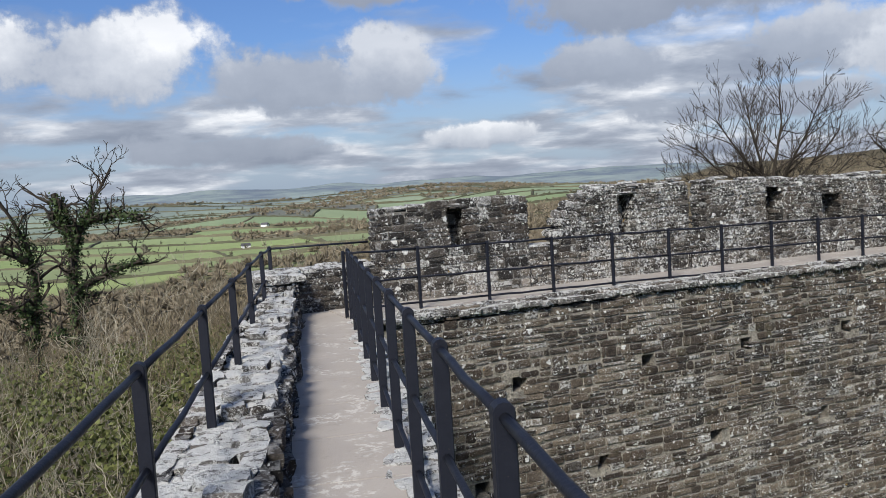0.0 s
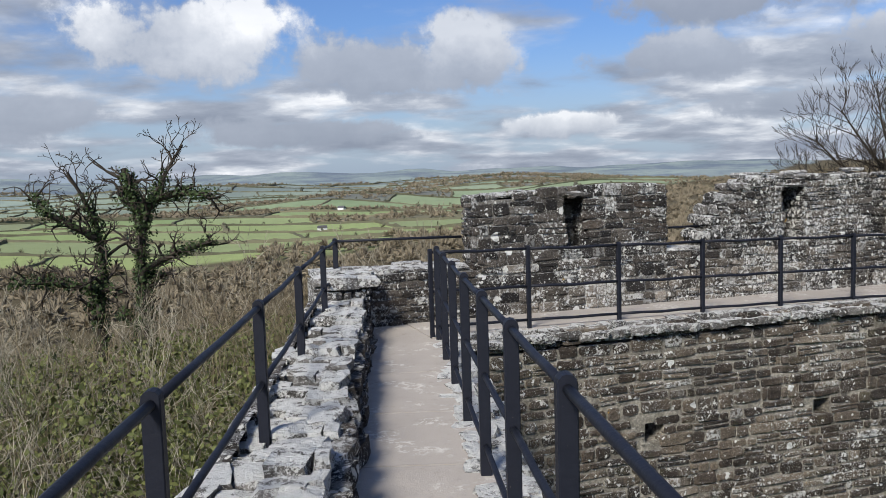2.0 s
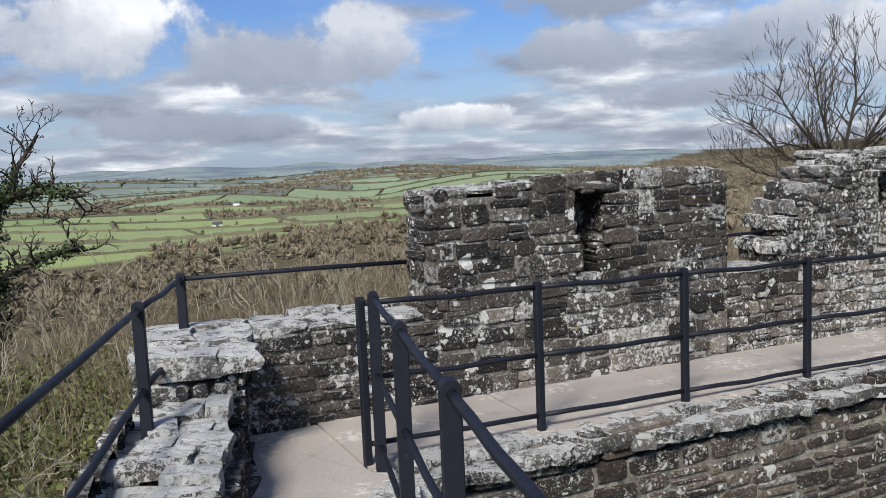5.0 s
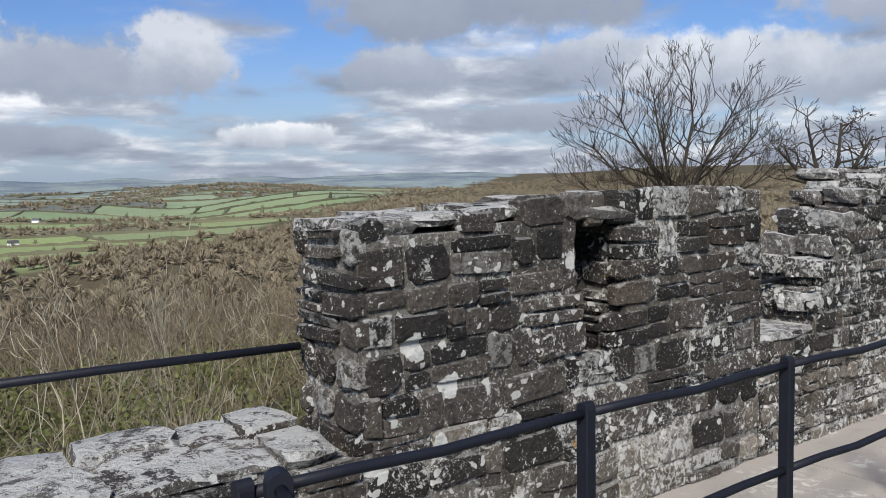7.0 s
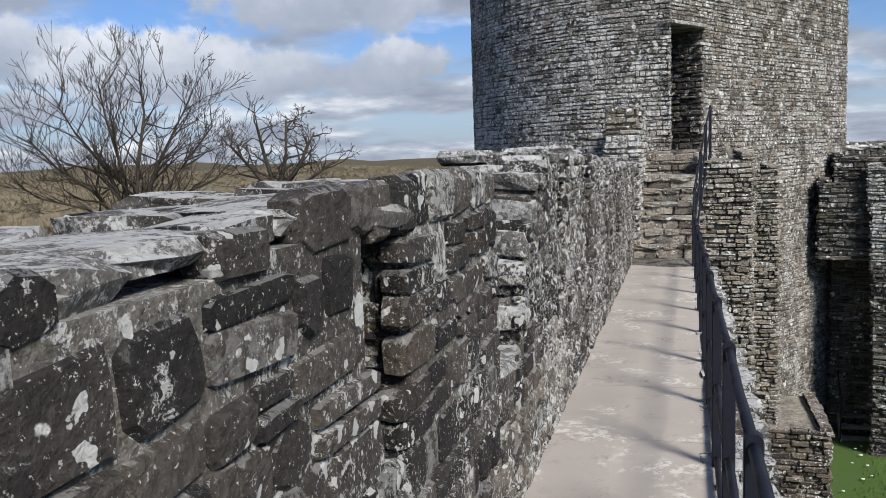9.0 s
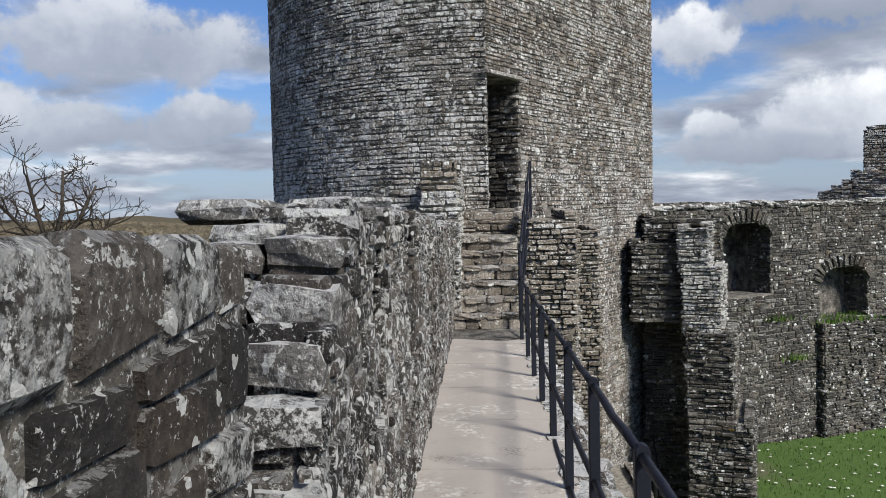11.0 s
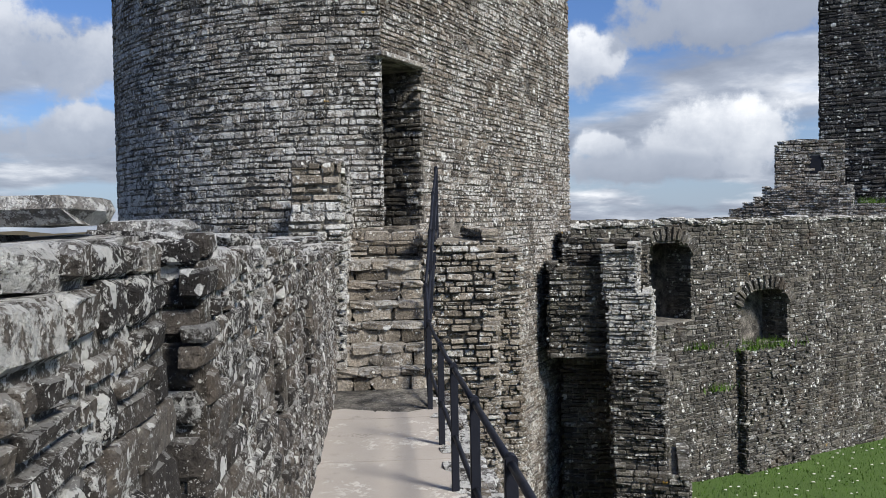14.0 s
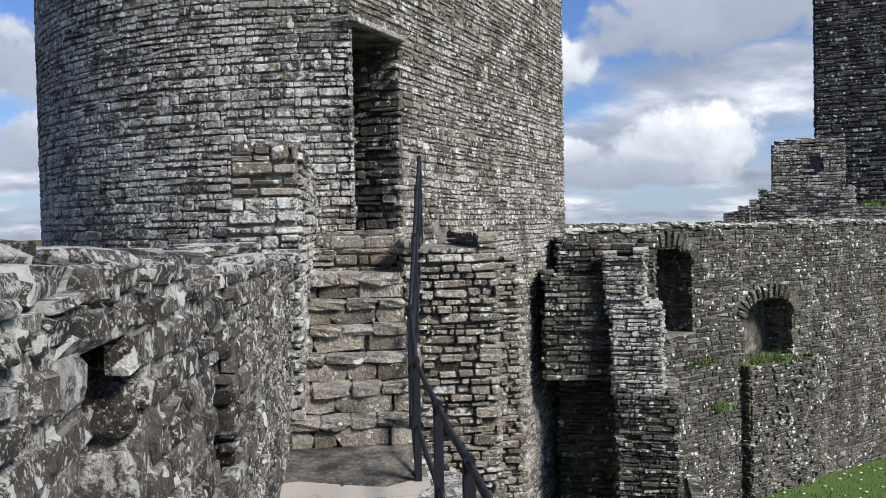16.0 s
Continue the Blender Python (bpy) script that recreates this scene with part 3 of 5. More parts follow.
FIRST = Matrix.Rotation(radians(90), 4, "Z")     # x along the first walk, y to the left
build_floor("floor_1", "worn pale concrete wall walk with joints", FIRST, [-3.0, -1.6, -0.3, 1.0, 2.3, 3.6, 4.6, 5.55, 6.5, 7.45, 8.6, 9.9, 11.25], -0.50, 0.40, ground1)
build_floor("floor_2", "pale concrete wall walk up to the steps", SECOND, [0.1, 1.3, 2.5, 3.6, 4.8, 5.9, 7.0, 8.2, 9.4, 10.6, 11.9, 13.12], -0.98, 0.10, ground2)
corner = bmesh.new()
tri = [Vector((-0.40, 11.258, ground1(11.25))), Vector((0.50, 11.258, ground1(11.25))), SECOND @ Vector((0.096, -0.98, -0.04)), SECOND @ Vector((0.096, 0.10, -0.04)), SECOND @ Vector((-0.45, 0.10, -0.04))]
low = [corner.verts.new(p - UP * 0.3) for p in tri]
top = [corner.verts.new(p) for p in tri]
corner.faces.new(top), corner.faces.new(low[::-1])
for k in range(5):
    corner.faces.new((low[k], low[(k + 1) % 5], top[(k + 1) % 5], top[k]))
tagged(solid("floor_3", corner, CONCRETE), "pale concrete at the bend of the wall walk", "path", kind="structure")

# outer wall beside the first walk: a low, ruined wall with a white, flaking top
bm = bmesh.new()
box_into(bm, Matrix(), -0.86, -0.37, -3.0, 12.0, -9.0, 0.22)
box_into(bm, Matrix(), -0.372, -0.31, -3.0, 12.0, -0.5, 0.10)
outer = tagged(solid("wall_outer", bm, MORTAR_WORN), "low broken rubble wall, its top crusted white with lichen", "wall", kind="structure")


def outer_top(y):
    return 0.52 - 0.016 * y + 0.035 * math.sin(y * 2.3) + 0.02 * math.sin(y * 7.1)


spots = []
y = -2.6
while y < 11.7:
    step = rng.uniform(0.13, 0.30)
    x = -0.92
    while x < -0.36:
        b = rng.uniform(0.10, 0.30)
        if x + b > -0.30:
            b = -0.33 - x
        if b > 0.06:
            h = rng.uniform(0.07, 0.12)
            spots.append((x + b / 2, y + step / 2 + rng.uniform(-0.05, 0.05), outer_top(y) - h / 2 + rng.uniform(-0.03, 0.025) - (0.05 if x < -0.75 else 0), b * 1.02, step * rng.uniform(0.9, 1.12), h, rng.uniform(-14, 14)))
        x += b
    y += step
slabs(outer, Matrix(), spots, SET_WHITE)
spots = []
y = -2.6
while y < 11.9:
    for z, x in ((0.16, -0.335), (0.03, -0.315), (-0.09, -0.305)):
        l = rng.uniform(0.12, 0.34)
        lift = ground1(y) + 0.04
        spots.append((x + rng.uniform(-0.03, 0.02), y + l / 2, z + lift + rng.uniform(-0.02, 0.02), rng.uniform(0.11, 0.17), l * 1.15, rng.uniform(0.07, 0.13), rng.uniform(-16, 16)))
    y += 0.2
slabs(outer, Matrix(), spots, SET_STONE, "stone")
rubble(outer, straight((-0.87, 0, 0), (0, -1, 0), (-1, 0, 0)), -11.5, 3.0, -4, 0.3, STONE, seed=3)

# inner wall of the first walk, with its ragged white edge
bm = bmesh.new()
box_into(bm, Matrix(), 0.36, 0.60, -3.0, 11.30, -7.0, -0.20)
inner = tagged(solid("wall_inner", bm, MORTAR), "rubble wall falling to the courtyard under the rail", "wall", kind="structure")
spots = []
y = -2.6
while y < 11.2:
    l = rng.uniform(0.11, 0.28)
    spots.append((0.43 + rng.uniform(-0.06, 0.05), y + l / 2, ground1(y) - 0.034 + rng.uniform(-0.016, 0.008), rng.uniform(0.12, 0.30), l, 0.08, rng.uniform(-20, 20)))
    spots.append((0.58 + rng.uniform(-0.03, 0.05), y + l / 2, ground1(y) - 0.10 + rng.uniform(-0.04, 0.0), rng.uniform(0.14, 0.24), l * 1.1, 0.13, rng.uniform(-20, 20)))
    y += l * 0.96
slabs(inner, Matrix(), spots, SET_WHITE)
rubble(inner, straight((0.62, 0, 0), (0, 1, 0), (1, 0, 0)), -3, 11.2, -6, -0.25, STONE_CURTAIN, seed=5, proud=0.05)

# ---- curtain wall of the second walk ----
holes = [(2.6, -1.3), (4.9, -1.3), (6.9, -1.3), (9.2, -1.3), (1.9, -2.75), (4.0, -2.75), (6.2, -2.75), (8.6, -2.75), (3.0, -4.3), (5.4, -4.3), (8.0, -4.3)]
bm = bmesh.new()
face_v, below = -1.117, -7.5
for z in (-4.3, -2.75, -1.3):
    box_into(bm, SECOND, 0.55, 13.1, face_v, -0.40, below, z - 0.11)
    cut = [0.55] + [v for hs, hz in holes if hz == z for v in (hs - 0.12, hs + 0.12)] + [13.1]
    for k in range(0, len(cut), 2):
        box_into(bm, SECOND, cut[k], cut[k + 1], face_v, -0.40, z - 0.11, z + 0.11)
    box_into(bm, SECOND, 0.55, 13.1, -0.395, -0.30, z - 0.11, z + 0.11)
    below = z + 0.11
box_into(bm, SECOND, 0.55, 13.1, face_v, -0.40, below, -0.26)
curtain = tagged(solid("wall_curtain", bm, MORTAR_PALE), "tall rubble curtain wall with putlog holes above the courtyard", "wall", kind="structure")


def on_curtain(s, z):
    return all(abs(s - hs) > 0.16 or abs(z - hz) > 0.13 for hs, hz in holes) and z < ground2(s) - 0.03 + 0.05 * math.sin(s * 5)


U_DIR, V_DIR = Vector((math.cos(BETA), math.sin(BETA), 0)), Vector((-math.sin(BETA), math.cos(BETA), 0))


def second(v):
    return straight(SECOND @ Vector((0, v, 0)), U_DIR, -V_DIR)


rubble(curtain, second(-1.12), 0.62, 13.1, -7.2, 0.0, STONE_CURTAIN, high=(0.08, 0.18), long=(0.14, 0.42), inside=on_curtain, single=lambda s, z: z > -1.35 and s < 4.0, proud=0.022, deep=0.10, gap=0.016, edge=0.012, stones=FACE_CURTAIN, seed=11, sag=0.02)
spots = []
s = 0.25
while s < 12.6:
    l = rng.uniform(0.11, 0.28)
    spots.append((s + l / 2, -0.97 + rng.uniform(-0.04, 0.03), ground2(s) - 0.028 + rng.uniform(-0.016, 0.006), l, rng.uniform(0.10, 0.22), 0.07, rng.uniform(-20, 20)))
    spots.append((s + l / 2, -1.12 + rng.uniform(-0.03, 0.03), ground2(s) - 0.075 + rng.uniform(-0.03, 0.006), l * 1.1, rng.uniform(0.12, 0.20), 0.08, rng.uniform(-25, 25)))
    s += l * 0.97
slabs(curtain, SECOND, spots, SET_CAP)

# ---- parapet of the second walk ----
NICHES = [(2.06, 2.40, 0.66, 1.31), (5.20, 5.56, 0.60, 1.30), (8.46, 8.88, 0.58, 1.22), (9.85, 10.35, 0.5, 1.0)]
GAPS = [(3.47, 4.05, 0.60), (6.68, 7.10, 0.58)]
LEDGES = [(4.05, 0.80), (4.14, 0.98), (4.26, 1.12), (4.40, 1.26), (4.56, 1.36), (4.75, 1.43), (4.95, 1.48)]   # broken shoulder: along, height
FACE = -0.06


def parapet_top(s):
    if s < 0.96:
        return 0.56
    for a, b, sill in GAPS:
        if a <= s <= b:
            return sill
    if 4.05 < s < 4.95:
        return [z for u, z in LEDGES if u <= s][-1]
    if s < 3.5:
        return 1.34 + 0.04 * min(1, s - 1.0)
    return 1.44 + 0.02 * math.sin(s * 2.9) - 0.045 * max(0, s - 6.7) + 0.025 * max(0, s - 9.5)


def on_parapet(s, z):
    if z > parapet_top(s) - 0.01:
        return False
    return all(not (a < s < b and c < z < d) for a, b, c, d in NICHES)


bm = bmesh.new()
edges = sorted({-0.92, 0.96, 13.2} | {u for u, z in LEDGES} | {v for n_ in NICHES for v in n_[:2]} | {v for g in GAPS for v in g[:2]} | {1.5, 3.0, 7.6, 9.5, 10.4, 11.3})
for a, b in zip(edges, edges[1:]):
    mid = (a + b) / 2
    front, rear = FACE + 0.003, 0.35
    niche = [n_ for n_ in NICHES if n_[0] - 0.001 < mid < n_[1] + 0.001]
    height = parapet_top(mid) - 0.05
    if niche:
        box_into(bm, SECOND, a, b, front, rear, -1.0, niche[0][2] - 0.02)
        box_into(bm, SECOND, a, b, front + 0.36, rear, niche[0][2] - 0.02, niche[0][3])
        box_into(bm, SECOND, a, b, front, rear, niche[0][3], height)
    else:
        box_into(bm, SECOND, a, b, front, rear, -1.0, height)
    box_into(bm, SECOND, a, b, 0.02, rear + 0.02, -9.0, -1.0)
parapet = tagged(solid("wall_parapet", bm, MORTAR_WORN), "broken stone parapet with gaps and blocked arrow slits, lichen-spotted", "wall", kind="structure")


def parapet_set(s, z):
    return FACE_PALE if z < 0.36 + 0.18 * math.sin(s * 1.7) + 0.10 * math.sin(s * 5.1 + 40 * z) and s > 1.4 else FACE_STONE


rubble(parapet, second(FACE), 0.96, 3.47, -0.16, 1.36, STONE, high=(0.09, 0.19), long=(0.12, 0.36), inside=on_parapet, single=lambda s, z: True, proud=0.016, deep=0.06, gap=0.006, stones=parapet_set, seed=21, sag=0.012)
rubble(parapet, second(FACE), 3.47, 5.6, -0.16, 1.45, STONE, high=(0.06, 0.145), long=(0.08, 0.22), inside=on_parapet, single=lambda s, z: True, proud=0.014, deep=0.05, gap=0.010, stones=parapet_set, seed=23, sag=0.012)
rubble(parapet, second(FACE), 5.6, 13.2, -0.16, 1.45, STONE_MIXED, high=(0.06, 0.145), long=(0.08, 0.24), inside=on_parapet, proud=0.014, deep=0.05, gap=0.012, seed=24, sag=0.012)
rubble(parapet, second(FACE), -0.30, 0.96, -0.10, 0.55, STONE, high=(0.06, 0.12), long=(0.12, 0.32), inside=on_parapet, single=lambda s, z: True, proud=0.02, deep=0.07, gap=0.013, stones=FACE_STONE, seed=22)
# cheeks of the merlons, gaps and slits
cheeks = [(0.96, -1, 0.48, 1.32, FACE - 0.02, 0.37)] + [(a, 1, sill, 1.30, FACE, 0.44) for a, b, sill in GAPS] + [(b, -1, sill, 0.80 if b < 5 else 1.36, FACE, 0.40) for a, b, sill in GAPS]
cheeks += [(n_[0], 1, n_[2], n_[3], FACE, 0.33) for n_ in NICHES] + [(n_[1], -1, n_[2], n_[3], FACE, 0.33) for n_ in NICHES]
cheeks += [(u1, -1, z0 - 0.06, z1 - 0.03, FACE, 0.35) for (u0, z0), (u1, z1) in zip(LEDGES, LEDGES[1:])]
for k, (s, sign, c, d, v0, v1) in enumerate(cheeks):
    o = SECOND @ Vector((s + sign * 0.014, 0, 0))
    rubble(parapet, straight(o, V_DIR, U_DIR * sign), v0, v1, c, d, STONE, high=(0.07, 0.17), long=(0.12, 0.34), proud=0.014, deep=0.05, gap=0.018, seed=30 + k)
for k, n_ in enumerate(NICHES):
    rubble(parapet, second(FACE + 0.38), n_[0], n_[1], n_[2], n_[3], STONE, proud=0.02, seed=60 + k)
# coping slabs and loose top stones
spots = []
s = -0.88
while s < 13.1:
    l = rng.uniform(0.14, 0.42)
    mid = s + l / 2
    near_gap = any(a - l / 2 < mid < b + l / 2 for a, b, _ in GAPS) or 0.96 - l / 2 - 0.05 < mid < 0.96 + l / 2 + 0.02 or 4.0 < mid < 4.95
    if near_gap:
        s += 0.06
        continue
    t = parapet_top(mid)
    v = FACE + 0.02
    while v < 0.32:
        b = rng.uniform(0.16, 0.34)
        h = rng.uniform(0.045, 0.085)
        spots.append((mid, v + b / 2, t - 0.045 + h / 2 + rng.uniform(-0.02, 0.015), l * 1.0, b * 0.98, h, rng.uniform(-5, 5)))
        v += b
    if mid > 4.9 and rng.random() < 0.35:
        spots.append((mid, 0.14 + rng.uniform(-0.08, 0.1), t + 0.05, l * 0.8, 0.26, 0.05, rng.uniform(-25, 25)))
    s += l
for (u0, z0), (u1, z1) in zip(LEDGES, LEDGES[1:]):
    for v0, v1 in ((FACE - 0.01, 0.17), (0.18, 0.40)):
        h = rng.uniform(0.08, 0.12)
        spots.append(((u0 + u1) / 2 - 0.03, (v0 + v1) / 2, z0 - h / 2 + rng.uniform(-0.015, 0.02), u1 - u0 + rng.uniform(0.05, 0.12), v1 - v0, h, rng.uniform(-9, 9)))
for a, b, sill in GAPS:
    spots.append(((a + b) / 2, 0.18, sill - 0.03, b - a + 0.02, 0.46, 0.06, 3))
for a, b, c, d in NICHES:
    spots.append(((a + b) / 2, FACE + 0.18, c - 0.03, b - a + 0.02, 0.36, 0.05, 2))
for a, b, c, d in NICHES[:3]:
    spots.append(((a + b) / 2 + 0.02, FACE + 0.19, d + 0.03, b - a + 0.30, 0.38, 0.06, 1))
slabs(parapet, SECOND, spots, SET_CAP)
# corner pier where the two outer walls meet
bm = bmesh.new()
box_into(bm, Matrix(), -0.82, -0.33, 11.75, 12.60, -2, 0.52)
pier = tagged(solid("wall_pier", bm, MORTAR), "stubby rubble corner of the low wall, white-crusted on top", "wall", kind="structure")
rubble(pier, straight((-0.30, 0, 0), (0, 1, 0), (1, 0, 0)), 11.72, 12.35, -0.1, 0.5, STONE, single=lambda s, z: True, stones=FACE_STONE, proud=0.04, deep=0.1, seed=81)
rubble(pier, straight((0, 11.72, 0), (1, 0, 0), (0, -1, 0)), -0.85, -0.30, 0.2, 0.5, STONE_CAP, single=lambda s, z: True, stones=FACE_CAP, proud=0.04, deep=0.1, seed=82)
spots = [(-0.85 + 0.12 + 0.2 * i + rng.uniform(-0.03, 0.03), 11.82 + 0.22 * j, 0.54 + rng.uniform(-0.03, 0.02), 0.24, 0.26, 0.09, rng.uniform(-15, 15)) for i in range(3) for j in range(4)]
slabs(pier, Matrix(), spots, SET_WHITE)


# ---- steps up to the tower ----
STEP_U = [13.12 + 0.28 * k for k in range(6)]
STEP_Z = [-0.15 + 0.193 * (k + 1) for k in range(6)]
bm = bmesh.new()
for k in range(6):
    box_into(bm, SECOND, STEP_U[k] + 0.05, 17.6, -0.98, 0.02, -0.9 if k == 0 else STEP_Z[k - 1] - 0.03, STEP_Z[k] - 0.07)
box_into(bm, SECOND, 15.3, 17.5, -0.98, 0.02, STEP_Z[5] - 0.05, 1.24)
box_into(bm, SECOND, 15.75, 17.5, -0.98, 0.02, 1.24, 1.38)
stairs = tagged(solid("stairs", bm, MORTAR), "six worn rubble steps climbing to the tower doorway", "stairs", kind="structure")
for k in range(6):
    spots, low_stones = [], []
    v = -0.97
    while v < 0.0:
        b = rng.uniform(0.18, 0.40)
        b = min(b, 0.02 - v)
        if b > 0.05:
            spots.append((STEP_U[k] + 0.15, v + b / 2, STEP_Z[k] - 0.03, rng.uniform(0.32, 0.37), b, 0.062, rng.uniform(-3, 3)))
        v += b
    v = -0.97
    while v < -0.02:
        b = min(rng.uniform(0.14, 0.46), 0.02 - v)
        low_stones.append((STEP_U[k] + 0.066, v + b / 2, STEP_Z[k] - 0.125, 0.13, b * 0.99, 0.135, rng.uniform(-3, 3)))
        v += b
    slabs(stairs, SECOND, spots, SET_STEP, "tread_stone")
    slabs(stairs, SECOND, low_stones, SET_STEP, "riser_stone")
spots = []
for u in range(5):
    v = -0.97
    while v < 0.0:
        b = rng.uniform(0.2, 0.4)
        spots.append((14.70 + 0.40 * u, v + b / 2, (STEP_Z[5] - 0.03) if u < 2 else 1.2 + 0.08 * (u - 2), 0.44, b, 0.1, rng.uniform(-4, 4)))
        v += b
slabs(stairs, SECOND, spots, SET_STEP, "step_stone")
rubble(stairs, straight(SECOND @ Vector((15.28, 0, 0)), V_DIR, -U_DIR), -0.98, 0.0, 1.0, 1.36, STONE_STEP, seed=91)

# flanking stub of wall beside the upper steps
bm = bmesh.new()
box_into(bm, SECOND, 13.2, 16.6, -0.10, 0.42, -2, 1.22)
box_into(bm, SECOND, 13.35, 16.6, -0.13, 0.38, 1.22, 1.55)
box_into(bm, SECOND, 13.5, 16.6, -0.13, 0.36, 1.55, 2.02)
stub = tagged(solid("wall_stub", bm, MORTAR_PALE), "ragged stub of wall rising beside the steps to the tower", "wall", kind="structure")


def on_stub(s, z):
    return z < (1.26 if s < 13.35 else 1.58 if s < 13.5 else 2.08)


rubble(stub, second(-0.14), 13.15, 16.4, -0.16, 2.1, STONE_TOWER, high=(0.05, 0.12), long=(0.12, 0.4), inside=on_stub, single=lambda s, z: s < 14.6, stones=FACE_TOWER, proud=0.03, seed=95)
for u, v0, v1, c, d in ((13.18, -0.12, 0.42, -0.1, 1.24), (13.33, -0.15, 0.38, 1.2, 1.58), (13.48, -0.15, 0.36, 1.55, 2.06)):
    rubble(stub, straight(SECOND @ Vector((u, 0, 0)), V_DIR, -U_DIR), v0, v1, c, d, STONE_STEP if d > 1.6 else STONE_TOWER, high=(0.05, 0.13), long=(0.12, 0.4), proud=0.03, seed=int(u * 100))
spots = [(13.28, 0.0, 1.24, 0.22, 0.28, 0.06, 5), (13.28, 0.28, 1.23, 0.2, 0.26, 0.05, -8), (13.42, 0.02, 1.58, 0.2, 0.3, 0.06, 3), (13.42, 0.26, 1.57, 0.2, 0.22, 0.05, 9)]
spots += [(13.62 + 0.3 * i, -0.02 + 0.26 * j, 2.05 + rng.uniform(-0.03, 0.03), 0.32, 0.27, 0.07, rng.uniform(-9, 9)) for i in range(9) for j in range(2)]
slabs(stub, SECOND, spots, SET_CAP)

# ---- round tower ----
TC, TR, TOP = Vector((20.6, 17.1, 0)), 4.92, 8.5
CREASE, FAR_EDGE = Vector((15.80, 16.10, 0)), Vector((23.23, 13.98, 0))
FLAT_U = (FAR_EDGE - CREASE).normalized()
FLAT_N = Vector((FLAT_U.y, -FLAT_U.x, 0))
DOOR = (0.03, 1.14, 1.42, 3.62)         # along the flat face, and in height
a0 = math.atan2(CREASE.y - TC.y, CREASE.x - TC.x) % math.tau
inset = -FLAT_N * 0.004
plan = [CREASE + inset + FLAT_U * 0.02, CREASE + inset + FLAT_U * DOOR[0], CREASE + inset + FLAT_U * DOOR[1], FAR_EDGE + inset - FLAT_U * 0.03]
plan += [FAR_EDGE + Vector((1.6, 1.4, 0)), FAR_EDGE + Vector((2.0, 5.0, 0))]
a1 = radians(25)
for k in range(1, 65):
    a = a1 + (a0 - a1) * k / 65
    plan.append(TC + Vector((math.cos(a), math.sin(a), 0)) * (TR - 0.005))
bm = bmesh.new()
levels = [-7.0, DOOR[2], DOOR[3], TOP]
rings = [[bm.verts.new(p + UP * z) for p in plan] for z in levels]
for i in range(3):
    for k in range(len(plan)):
        k2 = (k + 1) % len(plan)
        if i == 1 and k == 1:
            continue
        bm.faces.new((rings[i][k], rings[i][k2], rings[i + 1][k2], rings[i + 1][k]))
bm.faces.new(rings[-1])
# passage behind the doorway
inward = -FLAT_N * 2.6
deep_ring = [[bm.verts.new(p + inward + UP * z) for z in (DOOR[2], DOOR[3])] for p in (plan[1], plan[2])]
bm.faces.new((rings[1][1], deep_ring[0][0], deep_ring[0][1], rings[2][1]))
bm.faces.new((rings[1][2], rings[2][2], deep_ring[1][1], deep_ring[1][0]))
bm.faces.new((rings[1][1], rings[1][2], deep_ring[1][0], deep_ring[0][0]))
bm.faces.new((rings[2][1], deep_ring[0][1], deep_ring[1][1], rings[2][2]))
bm.faces.new((deep_ring[0][0], deep_ring[1][0], deep_ring[1][1], deep_ring[0][1]))
tower = tagged(solid("round_tower", bm, MORTAR_TOWER), "massive round rubble tower with a tall dark doorway", "tower")


def drum(s):
    a = a0 - s / TR
    n = Vector((math.cos(a), math.sin(a), 0))
    return TC + n * TR, Vector((n.y, -n.x, 0)), n


def on_flat(s, z):
    if DOOR[0] + 0.03 * math.sin(z * 9) - 0.02 < s < DOOR[1] + 0.05 * math.sin(z * 13) and DOOR[2] - 0.02 < z < DOOR[3]:
        return False
    return all(abs(s - a) > 0.11 or abs(z - b) > 0.1 for a, b in ((1.75, 3.05), (4.4, 2.35), (3.0, 4.4), (5.3, 4.0), (2.1, 1.42), (2.25, 1.38)))


rubble(tower, drum, -0.02, 8.2, 0.2, 6.8, STONE_TOWER, high=(0.055, 0.125), long=(0.10, 0.34), edge=0.008, chip=0.08, gap=0.012, single=lambda s, z: s < 1.3 and z < 2.9, stones=FACE_TOWER, proud=0.016, seed=101, sag=0.006)
rubble(tower, straight(CREASE, FLAT_U, FLAT_N), -0.02, 7.74, -5.8, 6.8, STONE_GORGE, high=(0.05, 0.115), long=(0.10, 0.32), edge=0.010, chip=0.08, gap=0.013, inside=on_flat, proud=0.018, seed=102, sag=0.006)
# reveals in darker, mossy yard stone: the doorway's shade is partly in the colour
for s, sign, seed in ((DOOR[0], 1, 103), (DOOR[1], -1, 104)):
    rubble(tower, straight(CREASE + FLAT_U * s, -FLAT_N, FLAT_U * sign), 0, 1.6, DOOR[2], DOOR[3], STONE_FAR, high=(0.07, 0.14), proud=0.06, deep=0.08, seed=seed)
bm = bmesh.new()
box_into(bm, Matrix(), -0.62, 0.62, -0.30, 0.08, -0.035, 0.035)
bmesh.ops.bevel(bm, geom=bm.edges[:], offset=0.012, segments=1, affect="EDGES")
lintel = part("lintel", bm, STONE_TOWER, tower, "flat grey slate lintel")
lintel.matrix_local = Matrix.Translation(CREASE + FLAT_U * 0.5 + FLAT_N * 0.02 + UP * (DOOR[3] + 0.05)) @ Matrix.Rotation(math.atan2(FLAT_U.y, FLAT_U.x) + math.pi, 4, "Z")


